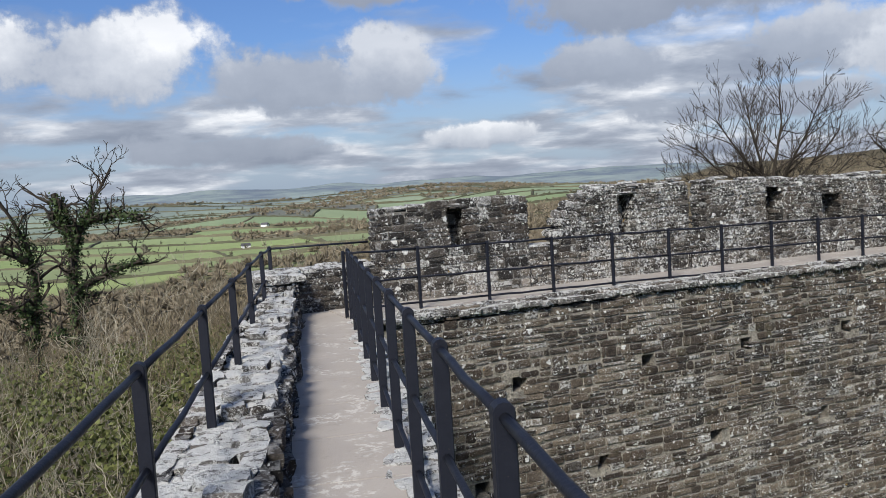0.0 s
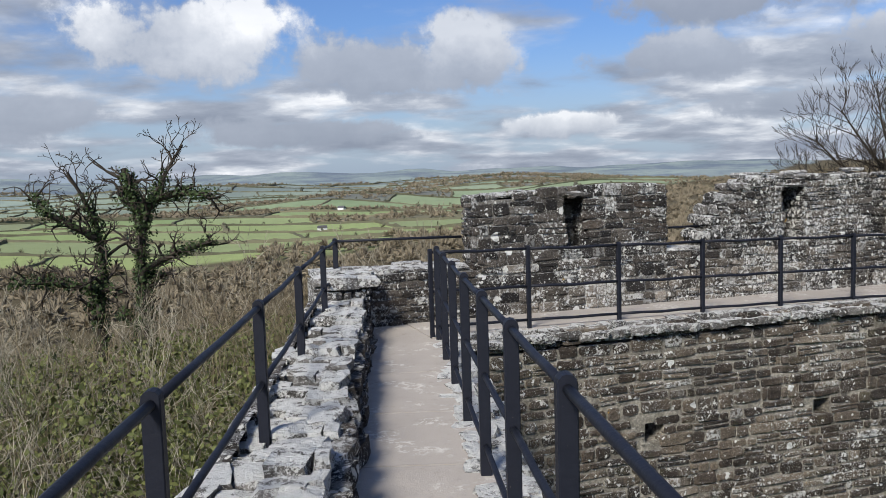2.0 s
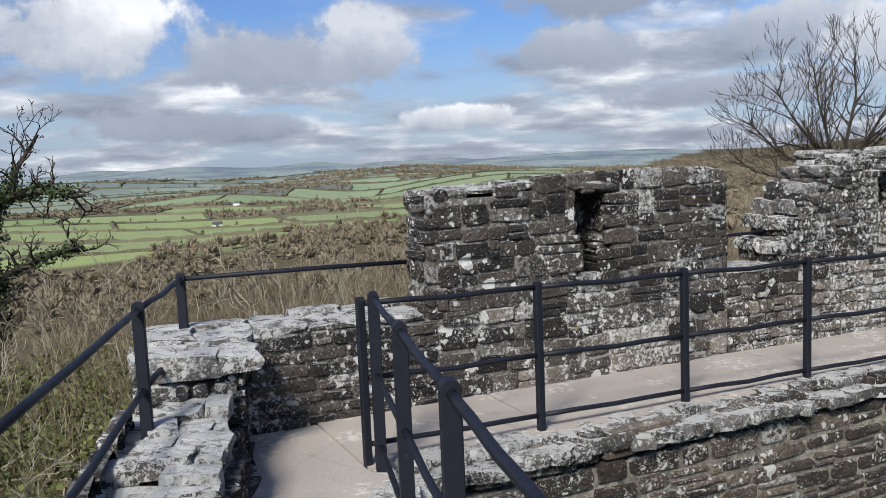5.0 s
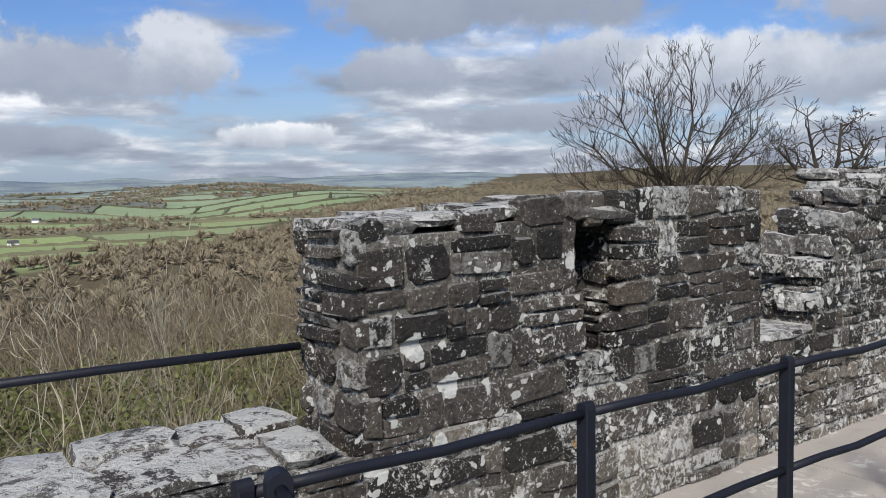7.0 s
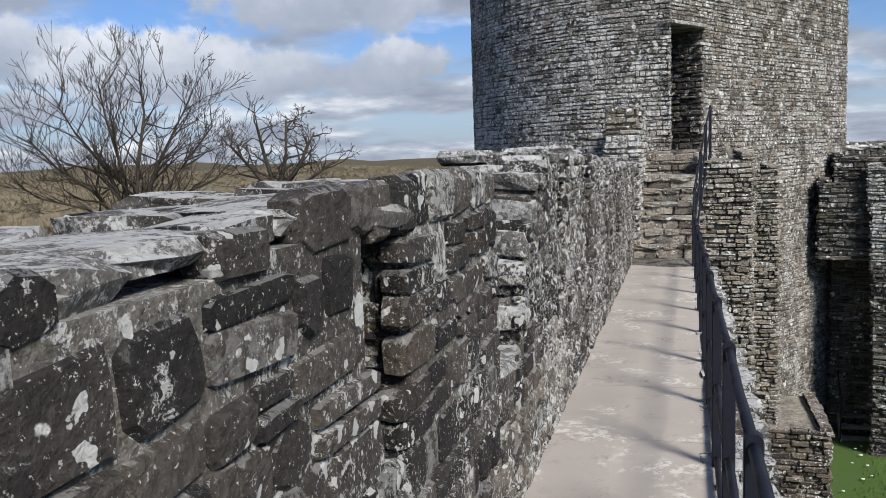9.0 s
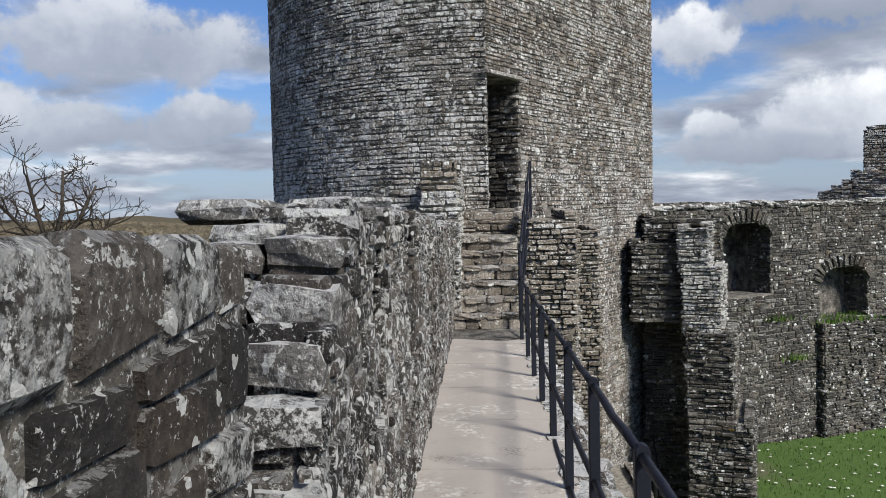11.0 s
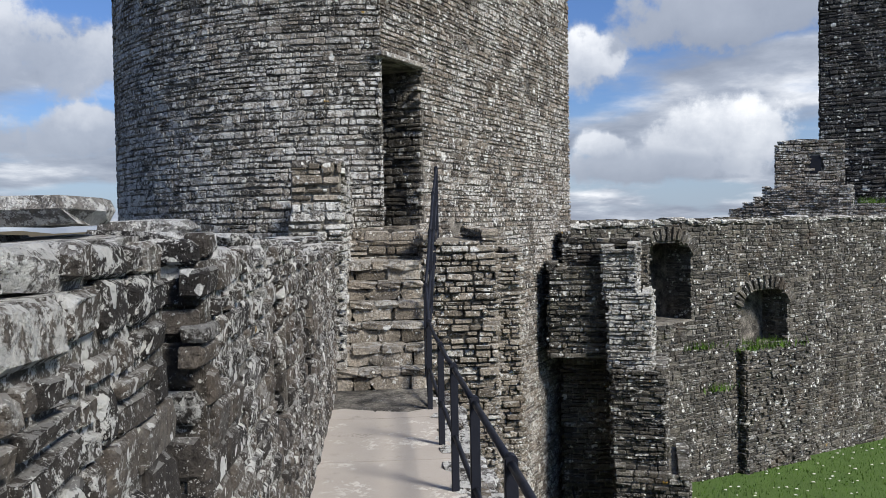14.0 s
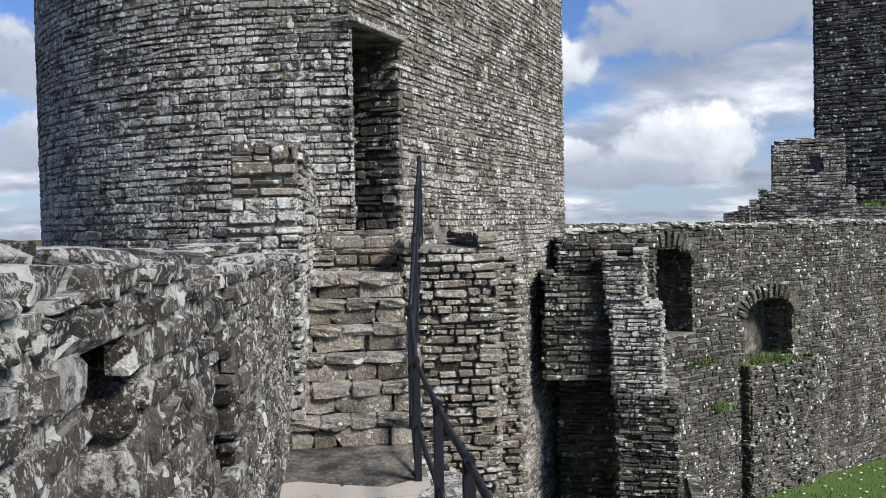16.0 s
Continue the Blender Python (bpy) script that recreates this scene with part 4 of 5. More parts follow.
# ---- ruined masses below the tower ----
def mass(name, label, m, x0, x1, y0, y1, z0, z1, mat, seed, top=None, back=MORTAR_PALE, front_only=False, batter=0.0, high=(0.06, 0.13), long=(0.16, 0.45)):
    """A ragged block of masonry: x across, front at y0, with stones on the faces that show."""
    bm = bmesh.new()
    box_into(bm, m, x0 + 0.05, x1 - 0.05, y0 + 0.05, y1, z0, z1 - 0.08)
    if batter:
        for v in bm.verts:
            v.co -= m.to_3x3() @ Vector((0, batter * max(0, z1 - v.co.z), 0))
            if (m.inverted() @ v.co).x > (x0 + x1) / 2:
                v.co += m.to_3x3() @ Vector((batter * max(0, z1 - v.co.z), 0, 0))
    ob = tagged(solid(name, bm, back), label, "wall", kind="structure")
    ux, uy = m.to_3x3() @ Vector((1, 0, 0)), m.to_3x3() @ Vector((0, 1, 0))
    r = random.Random(seed)
    rag = [r.uniform(-0.10, 0.0) for _ in range(200)]

    def inside(s, z):
        return z < (top(s) if top else z1) + 0.4 * rag[int(abs(s) * 9) % 200]

    def leaning(o, u, n):
        def at(s):
            return Vector(o) + u * s, u, n
        return at

    def wide(s, z):
        return inside(s, z)

    rubble(ob, leaning(m @ Vector((0, y0 + 0.04, 0)), ux, -uy), x0, x1, z0, z1, mat, high=high, long=long, inside=wide, proud=0.10, deep=0.14, seed=seed)
    if not front_only:
        rubble(ob, leaning(m @ Vector((x0 + 0.04, 0, 0)), uy, -ux), y0, y1, z0, z1, mat, high=high, long=long, proud=0.10, deep=0.14, seed=seed + 1)
        rubble(ob, leaning(m @ Vector((x1 - 0.04, 0, 0)), uy, ux), y0, y1, z0, z1, mat, high=high, long=long, proud=0.10, deep=0.14, seed=seed + 2)
    return ob


def facing(x, y, degrees):
    """A frame at x, y whose front looks back along that bearing."""
    return Matrix.Translation((x, y, 0)) @ Matrix.Rotation(radians(degrees - 90), 4, "Z")


ACROSS = SECOND @ Matrix.Rotation(radians(-90), 4, "Z")    # x to the courtyard, y along the second walk
mass("wall_ruin_inner", "ragged end of the curtain wall, pale and dark stone", ACROSS, 0.98, 1.85, 14.6, 17.2, -6.2, 1.32, STONE_STEP, 201, top=lambda s: 1.32 - 0.12 * (s - 0.98), high=(0.045, 0.10), long=(0.12, 0.34))
mass("wall_ruin_middle", "broken pale stone facing below the tower", ACROSS, 1.75, 2.45, 16.6, 18.6, -6.2, 1.05, STONE_STEP, 211, top=lambda s: 1.05, high=(0.045, 0.10), long=(0.12, 0.34))
mass("wall_ruin_foot", "low sloping rubble foot of the broken wall", ACROSS, 1.0, 3.3, 16.2, 18.6, -6.2, -3.6, STONE_CURTAIN, 216)
mass("wall_ruin_back", "dark recessed masonry with a blocked doorway", facing(22.0, 13.9, 3), -0.2, 1.5, 0.0, 1.2, -6.2, 1.15, STONE_FAR, 221)
mass("wall_ruin_lintel", "corbelled stones over a dark doorway", facing(21.1, 13.95, 3), -0.35, 0.75, 0.0, 0.8, -1.15, 0.62, STONE_FAR, 226)
for k, (nm, x1, y0, z0, z1) in enumerate((("wall_buttress_top", 0.08, 0.0, -0.05, 0.95), ("wall_buttress_neck", 0.34, -0.10, -1.4, 0.1), ("wall_buttress", 0.58, -0.22, -3.2, -1.25), ("wall_buttress_foot", 0.95, -0.40, -6.2, -3.05))):
    mass(nm, "battered stump of ruined wall, wider towards its foot", facing(20.9, 12.75, -3), (-0.55, -0.45, -0.38, -0.33)[k], x1, y0, 1.6, z0, z1, STONE_TOWER if k < 2 else STONE_FAR, 231 + 5 * k, high=(0.05, 0.11), long=(0.14, 0.4))

# ---- far wall of the courtyard ----
EAST = facing(23.3, 15.45, 44.5)      # x runs along the wall to the right, y outward
bm = bmesh.new()
openings = [(4.32, 6.12, -1.15, 0.84), (8.08, 10.18, -2.08, -0.56)]
xs = [-1.0, 4.32, 6.12, 8.08, 10.18, 24.0]
for a, b in zip(xs, xs[1:]):
    o = [w for w in openings if abs(w[0] - a) < 0.01]
    if o:
        box_into(bm, EAST, a, b, 0.04, 1.6, -7.0, o[0][2])
        box_into(bm, EAST, a, b, 0.04, 1.6, o[0][3], 1.30)
        box_into(bm, EAST, a, b, 0.85 if a > 8 else 1.3, 1.6, o[0][2], o[0][3])
    else:
        box_into(bm, EAST, a, b, 0.04, 1.6, -7.0, 1.30)
east = tagged(solid("wall_east", bm, MORTAR), "far courtyard wall of dark rubble with an arched window", "wall", kind="structure")


def arch_clear(s, z):
    for a, b, c, d in openings:
        mid, half = (a + b) / 2, (b - a) / 2
        if abs(s - mid) < half and c < z:
            if z < d - 0.35 * half + 0.35 * half * 2 * math.sqrt(max(0, 1 - ((s - mid) / half) ** 2)) * 0.5 + 0.05:
                return False
    return all(abs(s - a) > 0.12 or abs(z - b) > 0.14 for a, b in ((7.44, -3.9), (7.9, -2.4), (12.0, -3.6), (5.95, -1.35), (5.95, -1.55)))


ex, ey = EAST.to_3x3() @ Vector((1, 0, 0)), EAST.to_3x3() @ Vector((0, 1, 0))
rubble(east, straight(EAST @ Vector((0, 0.03, 0)), ex, -ey), -0.8, 23, -6.6, 1.42, STONE_FAR, high=(0.07, 0.15), long=(0.12, 0.42), inside=arch_clear, proud=0.035, deep=0.1, gap=0.016, chip=0.10, seed=301, sag=0.01)
SET_VOUSSOIR = stone_set(STONE_FAR, 220, 6)
for a, b, c, d in openings:
    for s, sign in ((a, 1), (b, -1)):
        rubble(east, straight(EAST @ Vector((s, 0, 0)), ey, ex * sign), 0.0, 0.85, c, d + 0.1, STONE_FAR, seed=int(300 + s * 10))
    # arch stones round the head
    mid, half = (a + b) / 2, (b - a) / 2
    for k in range(15):
        t = math.pi * (k + 0.5) / 15
        ob = new("voussoir", SET_VOUSSOIR[k % 6])
        ob.parent = east
        ob.matrix_local = EAST @ Matrix.Translation((mid - math.cos(t) * (half + 0.12), 0.06, d - 0.35 * half + math.sin(t) * (0.35 * half + 0.24))) @ Matrix.Rotation((t - math.pi / 2) * 0.8, 4, "Y") @ Matrix.Diagonal((0.12, 0.24, 0.32, 1))
spots = []
s = -0.8
while s < 23:
    l = rng.uniform(0.3, 0.7)
    spots.append((s + l / 2, 0.2, 1.36 + rng.uniform(-0.05, 0.07), l, 0.5, 0.12, rng.uniform(-6, 6)))
    s += l
slabs(east, EAST, spots, SET_CAP)
mass("wall_ledge", "low projecting ledge of old stonework with grass on it", EAST, 8.0, 10.9, -0.22, 0.1, -6.4, -2.15, STONE_FAR, 321)
TURRET = facing(35.8, 7.55, -12.7)
for k, (x0, x1, z1) in enumerate(((-1.45, -1.05, 1.75), (-1.05, -0.7, 1.98), (-0.7, -0.35, 2.2), (-0.35, 2.4, 2.45), (2.4, 5.0, 1.85))):
    mass("wall_rise", "stepped ruin climbing to the small turret", TURRET, x0, x1, -0.25, 1.6, -2.0, z1, STONE_GORGE, 331 + 3 * k, front_only=k not in (0, 3))

# small square turret with a slit
turret = thing("turret", "small square stone turret with a slit window and rounded cap", "turret")
tx, ty = TURRET.to_3x3() @ Vector((1, 0, 0)), TURRET.to_3x3() @ Vector((0, 1, 0))
bm = bmesh.new()
box_into(bm, TURRET, 0.03, 2.15, 0.03, 2.1, 1.6, 3.75)
box_into(bm, TURRET, 0.2, 1.95, 0.2, 1.9, 3.75, 3.95)
body = part("body", bm, MORTAR, turret)
rubble(body, straight(TURRET.translation, tx, -ty), 0.0, 2.18, 2.0, 4.0, STONE_GORGE, high=(0.08, 0.15), long=(0.16, 0.42), inside=lambda s, z: not (1.12 < s < 1.42 and 2.85 < z < 3.5) and z < 4.02 - 0.6 * max(0, abs(s - 1.09) - 0.75), seed=341)
rubble(body, straight(TURRET.translation, ty, -tx), 0.0, 2.1, 2.0, 3.85, STONE_GORGE, high=(0.08, 0.15), long=(0.16, 0.42), seed=342)
# no real opening: a near-black plate gives the slit its inner shade
bm = bmesh.new()
box_into(bm, TURRET, 1.10, 1.44, 0.004, 0.022, 2.88, 3.48)
part("slit", bm, PAINT, turret, "dark plate standing in for the shade inside the narrow slit")
spots = [(0.3 + 0.4 * k, 0.25, 3.98 + rng.uniform(-0.03, 0.03), 0.44, 0.5, 0.1, rng.uniform(-6, 6)) for k in range(5)]
slabs(turret, TURRET, spots, SET_CAP, "cap_stone")

# tall far keep
KEEP = facing(39.5, 5.25, -17)
keep = thing("keep", "tall square stone keep, coloured dark for shade, rising above the wall", "tower")
bm = bmesh.new()
box_into(bm, KEEP, 0.0, 9.0, 0.0, 8.0, -6.0, 10.3)
body = part("body", bm, STONE_SHADED, keep)
kx, ky = KEEP.to_3x3() @ Vector((1, 0, 0)), KEEP.to_3x3() @ Vector((0, 1, 0))
rubble(body, straight(KEEP @ Vector((0, -0.02, 0)), kx, -ky), 0.0, 9.0, 0.5, 10.4, STONE_SHADED, high=(0.12, 0.22), long=(0.3, 0.8), proud=0.04, gap=0.03, seed=351)
rubble(body, straight(KEEP @ Vector((-0.02, 0, 0)), ky, -kx), 0.0, 8.0, 0.5, 10.4, STONE_SHADED, high=(0.12, 0.22), long=(0.3, 0.8), proud=0.04, gap=0.03, seed=352)
# plain walls that close the courtyard behind the camera
for nm, x0, x1, y0, y1 in (("wall_south", 0.6, 46.0, -27.0, -26.0), ("wall_far_east", 45.0, 46.0, -26.0, 2.0)):
    bm = bmesh.new()
    box_into(bm, Matrix(), x0, x1, y0, y1, -7.0, 0.2)
    tagged(solid(nm, bm, STONE_FAR), "plain rubble courtyard wall", "wall", kind="structure")


# ---- railings ----
def railing(name, label, tops, post_z, bars, wide=0.055, thick=0.022):
    """Flat iron posts with rounded heads, joined by round bars. tops: the post heads; post_z: their feet; bars: drops below the head."""
    rail = thing(name, label, "railing")
    tops = [Vector(p) for p in tops]
    for i, (p, foot) in enumerate(zip(tops, post_z)):
        a, b = tops[max(i - 1, 0)], tops[min(i + 1, len(tops) - 1)]
        turn = math.atan2(b.y - a.y, b.x - a.x)
        bm = bmesh.new()
        prof = [(-wide / 2, foot - p.z - 0.05), (wide / 2, foot - p.z - 0.05)] + [(wide / 2 * math.cos(math.pi * k / 6), 0.012 + (wide / 2) * math.sin(math.pi * k / 6)) for k in range(7)]
        back_ring = [bm.verts.new((thick / 2 * -1, x, z)) for x, z in prof]
        front_ring = [bm.verts.new((thick / 2, x, z)) for x, z in prof]
        bm.faces.new(back_ring[::-1]), bm.faces.new(front_ring)
        for k in range(len(prof)):
            k2 = (k + 1) % len(prof)
            bm.faces.new((back_ring[k], back_ring[k2], front_ring[k2], front_ring[k]))
        bmesh.ops.recalc_face_normals(bm, faces=bm.faces[:])
        bmesh.ops.bevel(bm, geom=[e for e in bm.edges if e.calc_length() > 0.1], offset=0.004, segments=1, affect="EDGES")
        bmesh.ops.transform(bm, matrix=Matrix.Translation(p) @ Matrix.Rotation(turn + (0 if wide == thick else 0), 4, "Z"), verts=bm.verts[:])
        post = part("post", bm, PAINT, rail)
    for drop in bars:
        for a, b in zip(tops, tops[1:]):
            bm = bmesh.new()
            d = UP * drop
            mid = (a + b) / 2 - UP * rng.uniform(0.0, 0.012)
            tube_into(bm, [a - d, a + (b - a) * 0.25 - d, mid - d, a + (b - a) * 0.75 - d, b - d], 0.0155)
            part("bar", bm, PAINT, rail, smooth=True)
    return rail


ys = [11.45 - 1.05 * k for k in range(14)]
railing("railing", "dark painted iron railing along the inner edge of the walk", [(0.42, y, 0.87 + 0.035 * (11.45 - y)) for y in ys], [ground1(y) for y in ys], (0.0, 0.40, 0.78), 0.058, 0.050)
ys = [12.55, 11.25, 9.0, 7.15, 5.25, 3.35, 1.45, -0.5]
railing("railing", "dark painted iron railing on top of the low outer wall", [(-0.66 if y > 12 else -0.70, y, 0.90 + 0.024 * (12.5 - y)) for y in ys], [0.45 if y > 12 else outer_top(y) - 0.06 for y in ys], (0.0, 0.38), 0.055, 0.045)
us = [0.12 + 1.085 * k for k in range(11)]
head = [SECOND @ Vector((u, -0.92, 0.84 - 0.024 * u)) for u in us]
feet = [ground2(u) for u in us]
rise = [(12.2, -0.91, 0.60), (12.95, -0.93, 0.86), (13.8, -1.03, 1.36), (14.6, -1.12, 1.78), (15.5, -1.22, 2.12)]
head += [SECOND @ Vector((u, v, z)) for u, v, z in rise]
feet += [z - 0.80 for u, v, z in rise]
railing("railing", "thin dark iron railing along the second walk and up the steps", head, feet, (0.0, 0.40, 0.76), 0.045, 0.04)
bm = bmesh.new()
bar = thing("bar_between_walls", "single dark iron bar from the end post to the parapet", "rail")
tube_into(bm, [Vector((-0.66, 12.55, 0.90)), Vector((0.1, 12.75, 0.888)), SECOND @ Vector((0.90, 0.28, 0.875))], 0.0155)
part("bar", bm, PAINT, bar, smooth=True)
bm = bmesh.new()
bar = thing("gap_bar", "short dark iron bar across the gap in the parapet", "rail")
tube_into(bm, [SECOND @ Vector((3.42, 0.2, 0.84)), SECOND @ Vector((4.2, 0.2, 0.84))], 0.014)
part("bar", bm, PAINT, bar, smooth=True)


# ---- small timber steps in the courtyard ----
TIMBER = plain("grey weathered timber", (0.10, 0.09, 0.075), (0.26, 0.24, 0.21), 7.0)
flight = thing("timber_steps", "short weathered timber steps with thin iron handrails", "steps")
ft = facing(21.25, 13.75, 12)
for k in range(4):
    bm = bmesh.new()
    box_into(bm, ft, 0.0, 0.75, 0.24 * k, 0.24 * k + 0.27, -5.32 + 0.2 * k, -5.27 + 0.2 * k)
    bmesh.ops.bevel(bm, geom=bm.edges[:], offset=0.008, segments=1, affect="EDGES")
    part("tread", bm, TIMBER, flight)
for x in (-0.03, 0.76):
    bm = bmesh.new()
    vs = [bm.verts.new(ft @ Vector((x + dx, y, z))) for dx in (0, 0.04) for y, z in ((-0.05, -5.55), (1.15, -4.9), (1.15, -4.6), (-0.05, -5.3))]
    for f in ((3, 2, 1, 0), (4, 5, 6, 7), (0, 1, 5, 4), (1, 2, 6, 5), (2, 3, 7, 6), (3, 0, 4, 7)):
        bm.faces.new([vs[i] for i in f])
    part("stringer", bm, TIMBER, flight)
    bm = bmesh.new()
    tube_into(bm, [ft @ Vector((x, 0.0, -5.4)), ft @ Vector((x, 0.0, -4.4)), ft @ Vector((x, 1.2, -3.6)), ft @ Vector((x, 2.2, -3.3))], 0.018, 6)
    part("handrail", bm, PAINT, flight, smooth=True)


# ---- trees and scrub ----
def branch_mesh(seed, trunk, spread, height, levels, forks, lean=0.0, sides=4, up=0.25, crook=0.18, shrink=0.72, thin=0.62, first=None, stems=None, bushy=0.45, pieces=3, finest=0.002, sprays=3):
    """A bare tree: limbs that fork again and again, as tapering tubes."""
    r = random.Random(seed)
    verts, faces, thick = [], [], []
    ends = []

    def limb(p, d, length, radius, level):
        steps = pieces if 0 < level < 99 else 5
        k = sides if radius > 0.02 else 3
        ring0 = None
        bole = radius > trunk * 0.55
        for i in range(steps + 1):
            q = d.to_track_quat("Z", "Y")
            rr = max(radius * (1 - (1 - thin) * i / steps), finest)
            ring = []
            for j in range(k):
                ring.append(len(verts))
                verts.append(p + q @ Vector((rr * math.cos(j * math.tau / k), rr * math.sin(j * math.tau / k), 0)))
            if ring0:
                for j in range(k):
                    (thick if bole else faces).append((ring0[j], ring0[(j + 1) % k], ring[(j + 1) % k], ring[j]))
            ring0 = ring
            ends.append((p.copy(), rr, level))
            if i < steps:
                p = p + d * (length / steps)
                d = d if level == 99 else (d + Vector((r.gauss(0, crook), r.gauss(0, crook), r.gauss(0, crook) + up * 0.12))).normalized()
                if level < levels and i > 0 and r.random() < bushy:
                    side = (d + Vector((r.gauss(0, 1), r.gauss(0, 1), r.gauss(0, 0.5))).normalized() * spread).normalized()
                    limb(p, side, length * (first if first and level == 0 else shrink) * r.uniform(0.5, 0.85), rr * 0.5, level + 1)
        if level < levels:
            for _ in range(forks if level else forks + 1):
                side = (d + Vector((r.gauss(0, 1), r.gauss(0, 1), r.gauss(0, 0.6) + up)).normalized() * spread * r.uniform(0.5, 1.2)).normalized()
                limb(p, side, length * (first if first and level == 0 else shrink) * r.uniform(0.75, 1.1), radius * thin * r.uniform(0.65, 0.9), level + 1)

    if stems:
        # main limbs given as rough lines; each piece throws side branches
        for radius, *line in stems:
            line = [Vector((x, 0.35 * r.uniform(-1, 1) * abs(x), z)) for x, z in line]
            for i, (a, b) in enumerate(zip(line, line[1:])):
                rad = radius * thin ** i
                limb(a, (b - a).normalized(), (b - a).length, rad, 99)
                for _ in range(sprays):
                    t = r.uniform(0.15, 1.0)
                    d = ((b - a).normalized() * 0.8 + Vector((r.gauss(0, 1), r.gauss(0, 1), r.gauss(0.3, 0.6))).normalized()).normalized()
                    limb(a.lerp(b, t), d, height * r.uniform(0.6, 1.2), rad * 0.45, 2)
    else:
        limb(Vector((0, 0, 0)), Vector((lean, 0, 1)).normalized(), height, trunk, 0)
    return verts, faces, ends, thick


def tree(name, label, mat, place_at, seed, scale=1.0, turn=0.0, **shape):
    root = thing(name, label, "tree")
    verts, faces, ends, thick = branch_mesh(seed, **shape)
    for nm, fs in (("crown", faces), ("trunk", thick)):
        used = sorted({i for f in fs for i in f})
        at = {v: k for k, v in enumerate(used)}
        ob = new(nm, mesh_of(nm, [verts[i] for i in used], [tuple(at[i] for i in f) for f in fs], mat, True))
        ob.parent = root
    root.matrix_world = Matrix.Translation(place_at) @ Matrix.Rotation(radians(turn), 4, "Z") @ Matrix.Diagonal((scale, scale, scale, 1))
    return root, ends


def leaf_cloud(name, spots, size, mat, seed, parent, per=10):
    """Many small leaves round a set of points."""
    r = random.Random(seed)
    verts, faces = [], []
    for p, radius in spots:
        for _ in range(per):
            d = Vector((r.gauss(0, 1), r.gauss(0, 1), r.gauss(0, 1))).normalized()
            c = p + d * radius * r.uniform(0.7, 1.6)
            a = Vector((r.gauss(0, 1), r.gauss(0, 1), r.gauss(0, 1))).normalized() * size * r.uniform(0.6, 1.4)
            b = a.cross(d).normalized() * size * r.uniform(0.5, 0.9)
            k = len(verts)
            verts.extend((c - a, c + b, c + a, c - b))
            faces.append((k, k + 1, k + 2, k + 3))
    ob = new(name, mesh_of(name, verts, faces, mat))
    ob.parent = parent
    return tagged(ob, kind="stuff")


DEAD = [
    (0.50, (0.0, -15.0), (0.0, -8.0), (0.0, -5.0), (0.0, -2.6), (0.25, -0.5), (0.9, 0.9), (1.5, 1.9), (2.1, 3.1)),
    (0.28, (0.2, -0.8), (-0.1, 0.9), (-0.5, 2.1)),
    (0.18, (0.8, 0.7), (2.2, 0.9), (3.6, 0.8)),
    (0.38, (-1.9, -12.0), (-2.1, -6.0), (-1.9, -3.6), (-1.8, -2.0), (-1.9, -0.4), (-2.3, 1.0), (-2.7, 2.0)),
    (0.18, (-2.0, -1.0), (-3.6, 0.2), (-5.0, 0.9)),
    (0.18, (0.1, -2.6), (1.8, -1.8), (3.2, -1.4)),
    (0.16, (-2.0, -3.4), (-3.6, -2.9), (-5.2, -2.8)),
]
dead, ends = tree("dead_tree", "gnarled half-dead tree wrapped in dark ivy", BARK_DARK, (-11.6, 43.0, 0.0), 12, trunk=0.5, spread=0.9, height=0.95, levels=5, forks=2, up=0.15, crook=0.30, shrink=0.72, thin=0.74, sides=5, stems=DEAD, pieces=2, finest=0.014, sprays=4)
leaf_cloud("ivy", [(p, max(rr * 1.5, 0.28)) for p, rr, lv in ends if rr > 0.085 and p.z < 2.0], 0.075, IVY, 5, dead, 55)
FAN = [
    (0.30, (0.0, -9.0), (0.1, -4.0), (0.0, -1.2)),
    (0.13, (-0.1, -1.6), (-1.6, 0.4), (-3.2, 1.6), (-4.3, 2.9)), (0.13, (0.0, -1.4), (-1.0, 1.4), (-2.2, 3.2), (-2.9, 4.4)),
    (0.14, (0.0, -1.2), (-0.4, 1.8), (-0.9, 3.8), (-1.1, 5.4)), (0.14, (0.1, -1.2), (0.5, 1.8), (0.9, 4.0), (0.8, 5.8)),
    (0.13, (0.1, -1.4), (1.3, 1.4), (2.3, 3.2), (2.9, 4.7)), (0.13, (0.1, -1.6), (1.8, 0.6), (3.2, 2.0), (4.2, 3.4)),
    (0.085, (0.0, -1.8), (-2.0, -0.4), (-4.0, 0.2), (-5.0, 1.0)), (0.085, (0.1, -1.8), (2.4, 0.0), (4.0, 0.8), (4.9, 1.8)),
]
bare, _ = tree("bare_tree", "wide leafless tree with many thin upright stems", BARK_DARK, (20.7, 36.6, 0.3), 31, 0.73, turn=-30, trunk=0.3, spread=0.6, height=1.25, levels=5, forks=2, up=0.5, crook=0.14, shrink=0.78, thin=0.66, stems=FAN, pieces=2, finest=0.010, sprays=9)
CROOKED = [
    (0.22, (0.0, -8.0), (0.1, -3.0), (0.0, -0.6)), (0.14, (0.0, -0.8), (-1.2, 0.8), (-2.2, 2.0)), (0.14, (0.0, -0.6), (-0.6, 1.6), (-0.9, 3.1)),
    (0.14, (0.0, -0.6), (0.5, 1.5), (0.6, 3.3)), (0.14, (0.0, -0.7), (1.2, 1.1), (2.0, 2.6)), (0.12, (0.1, -0.9), (1.8, 0.3), (3.0, 1.1)),
]
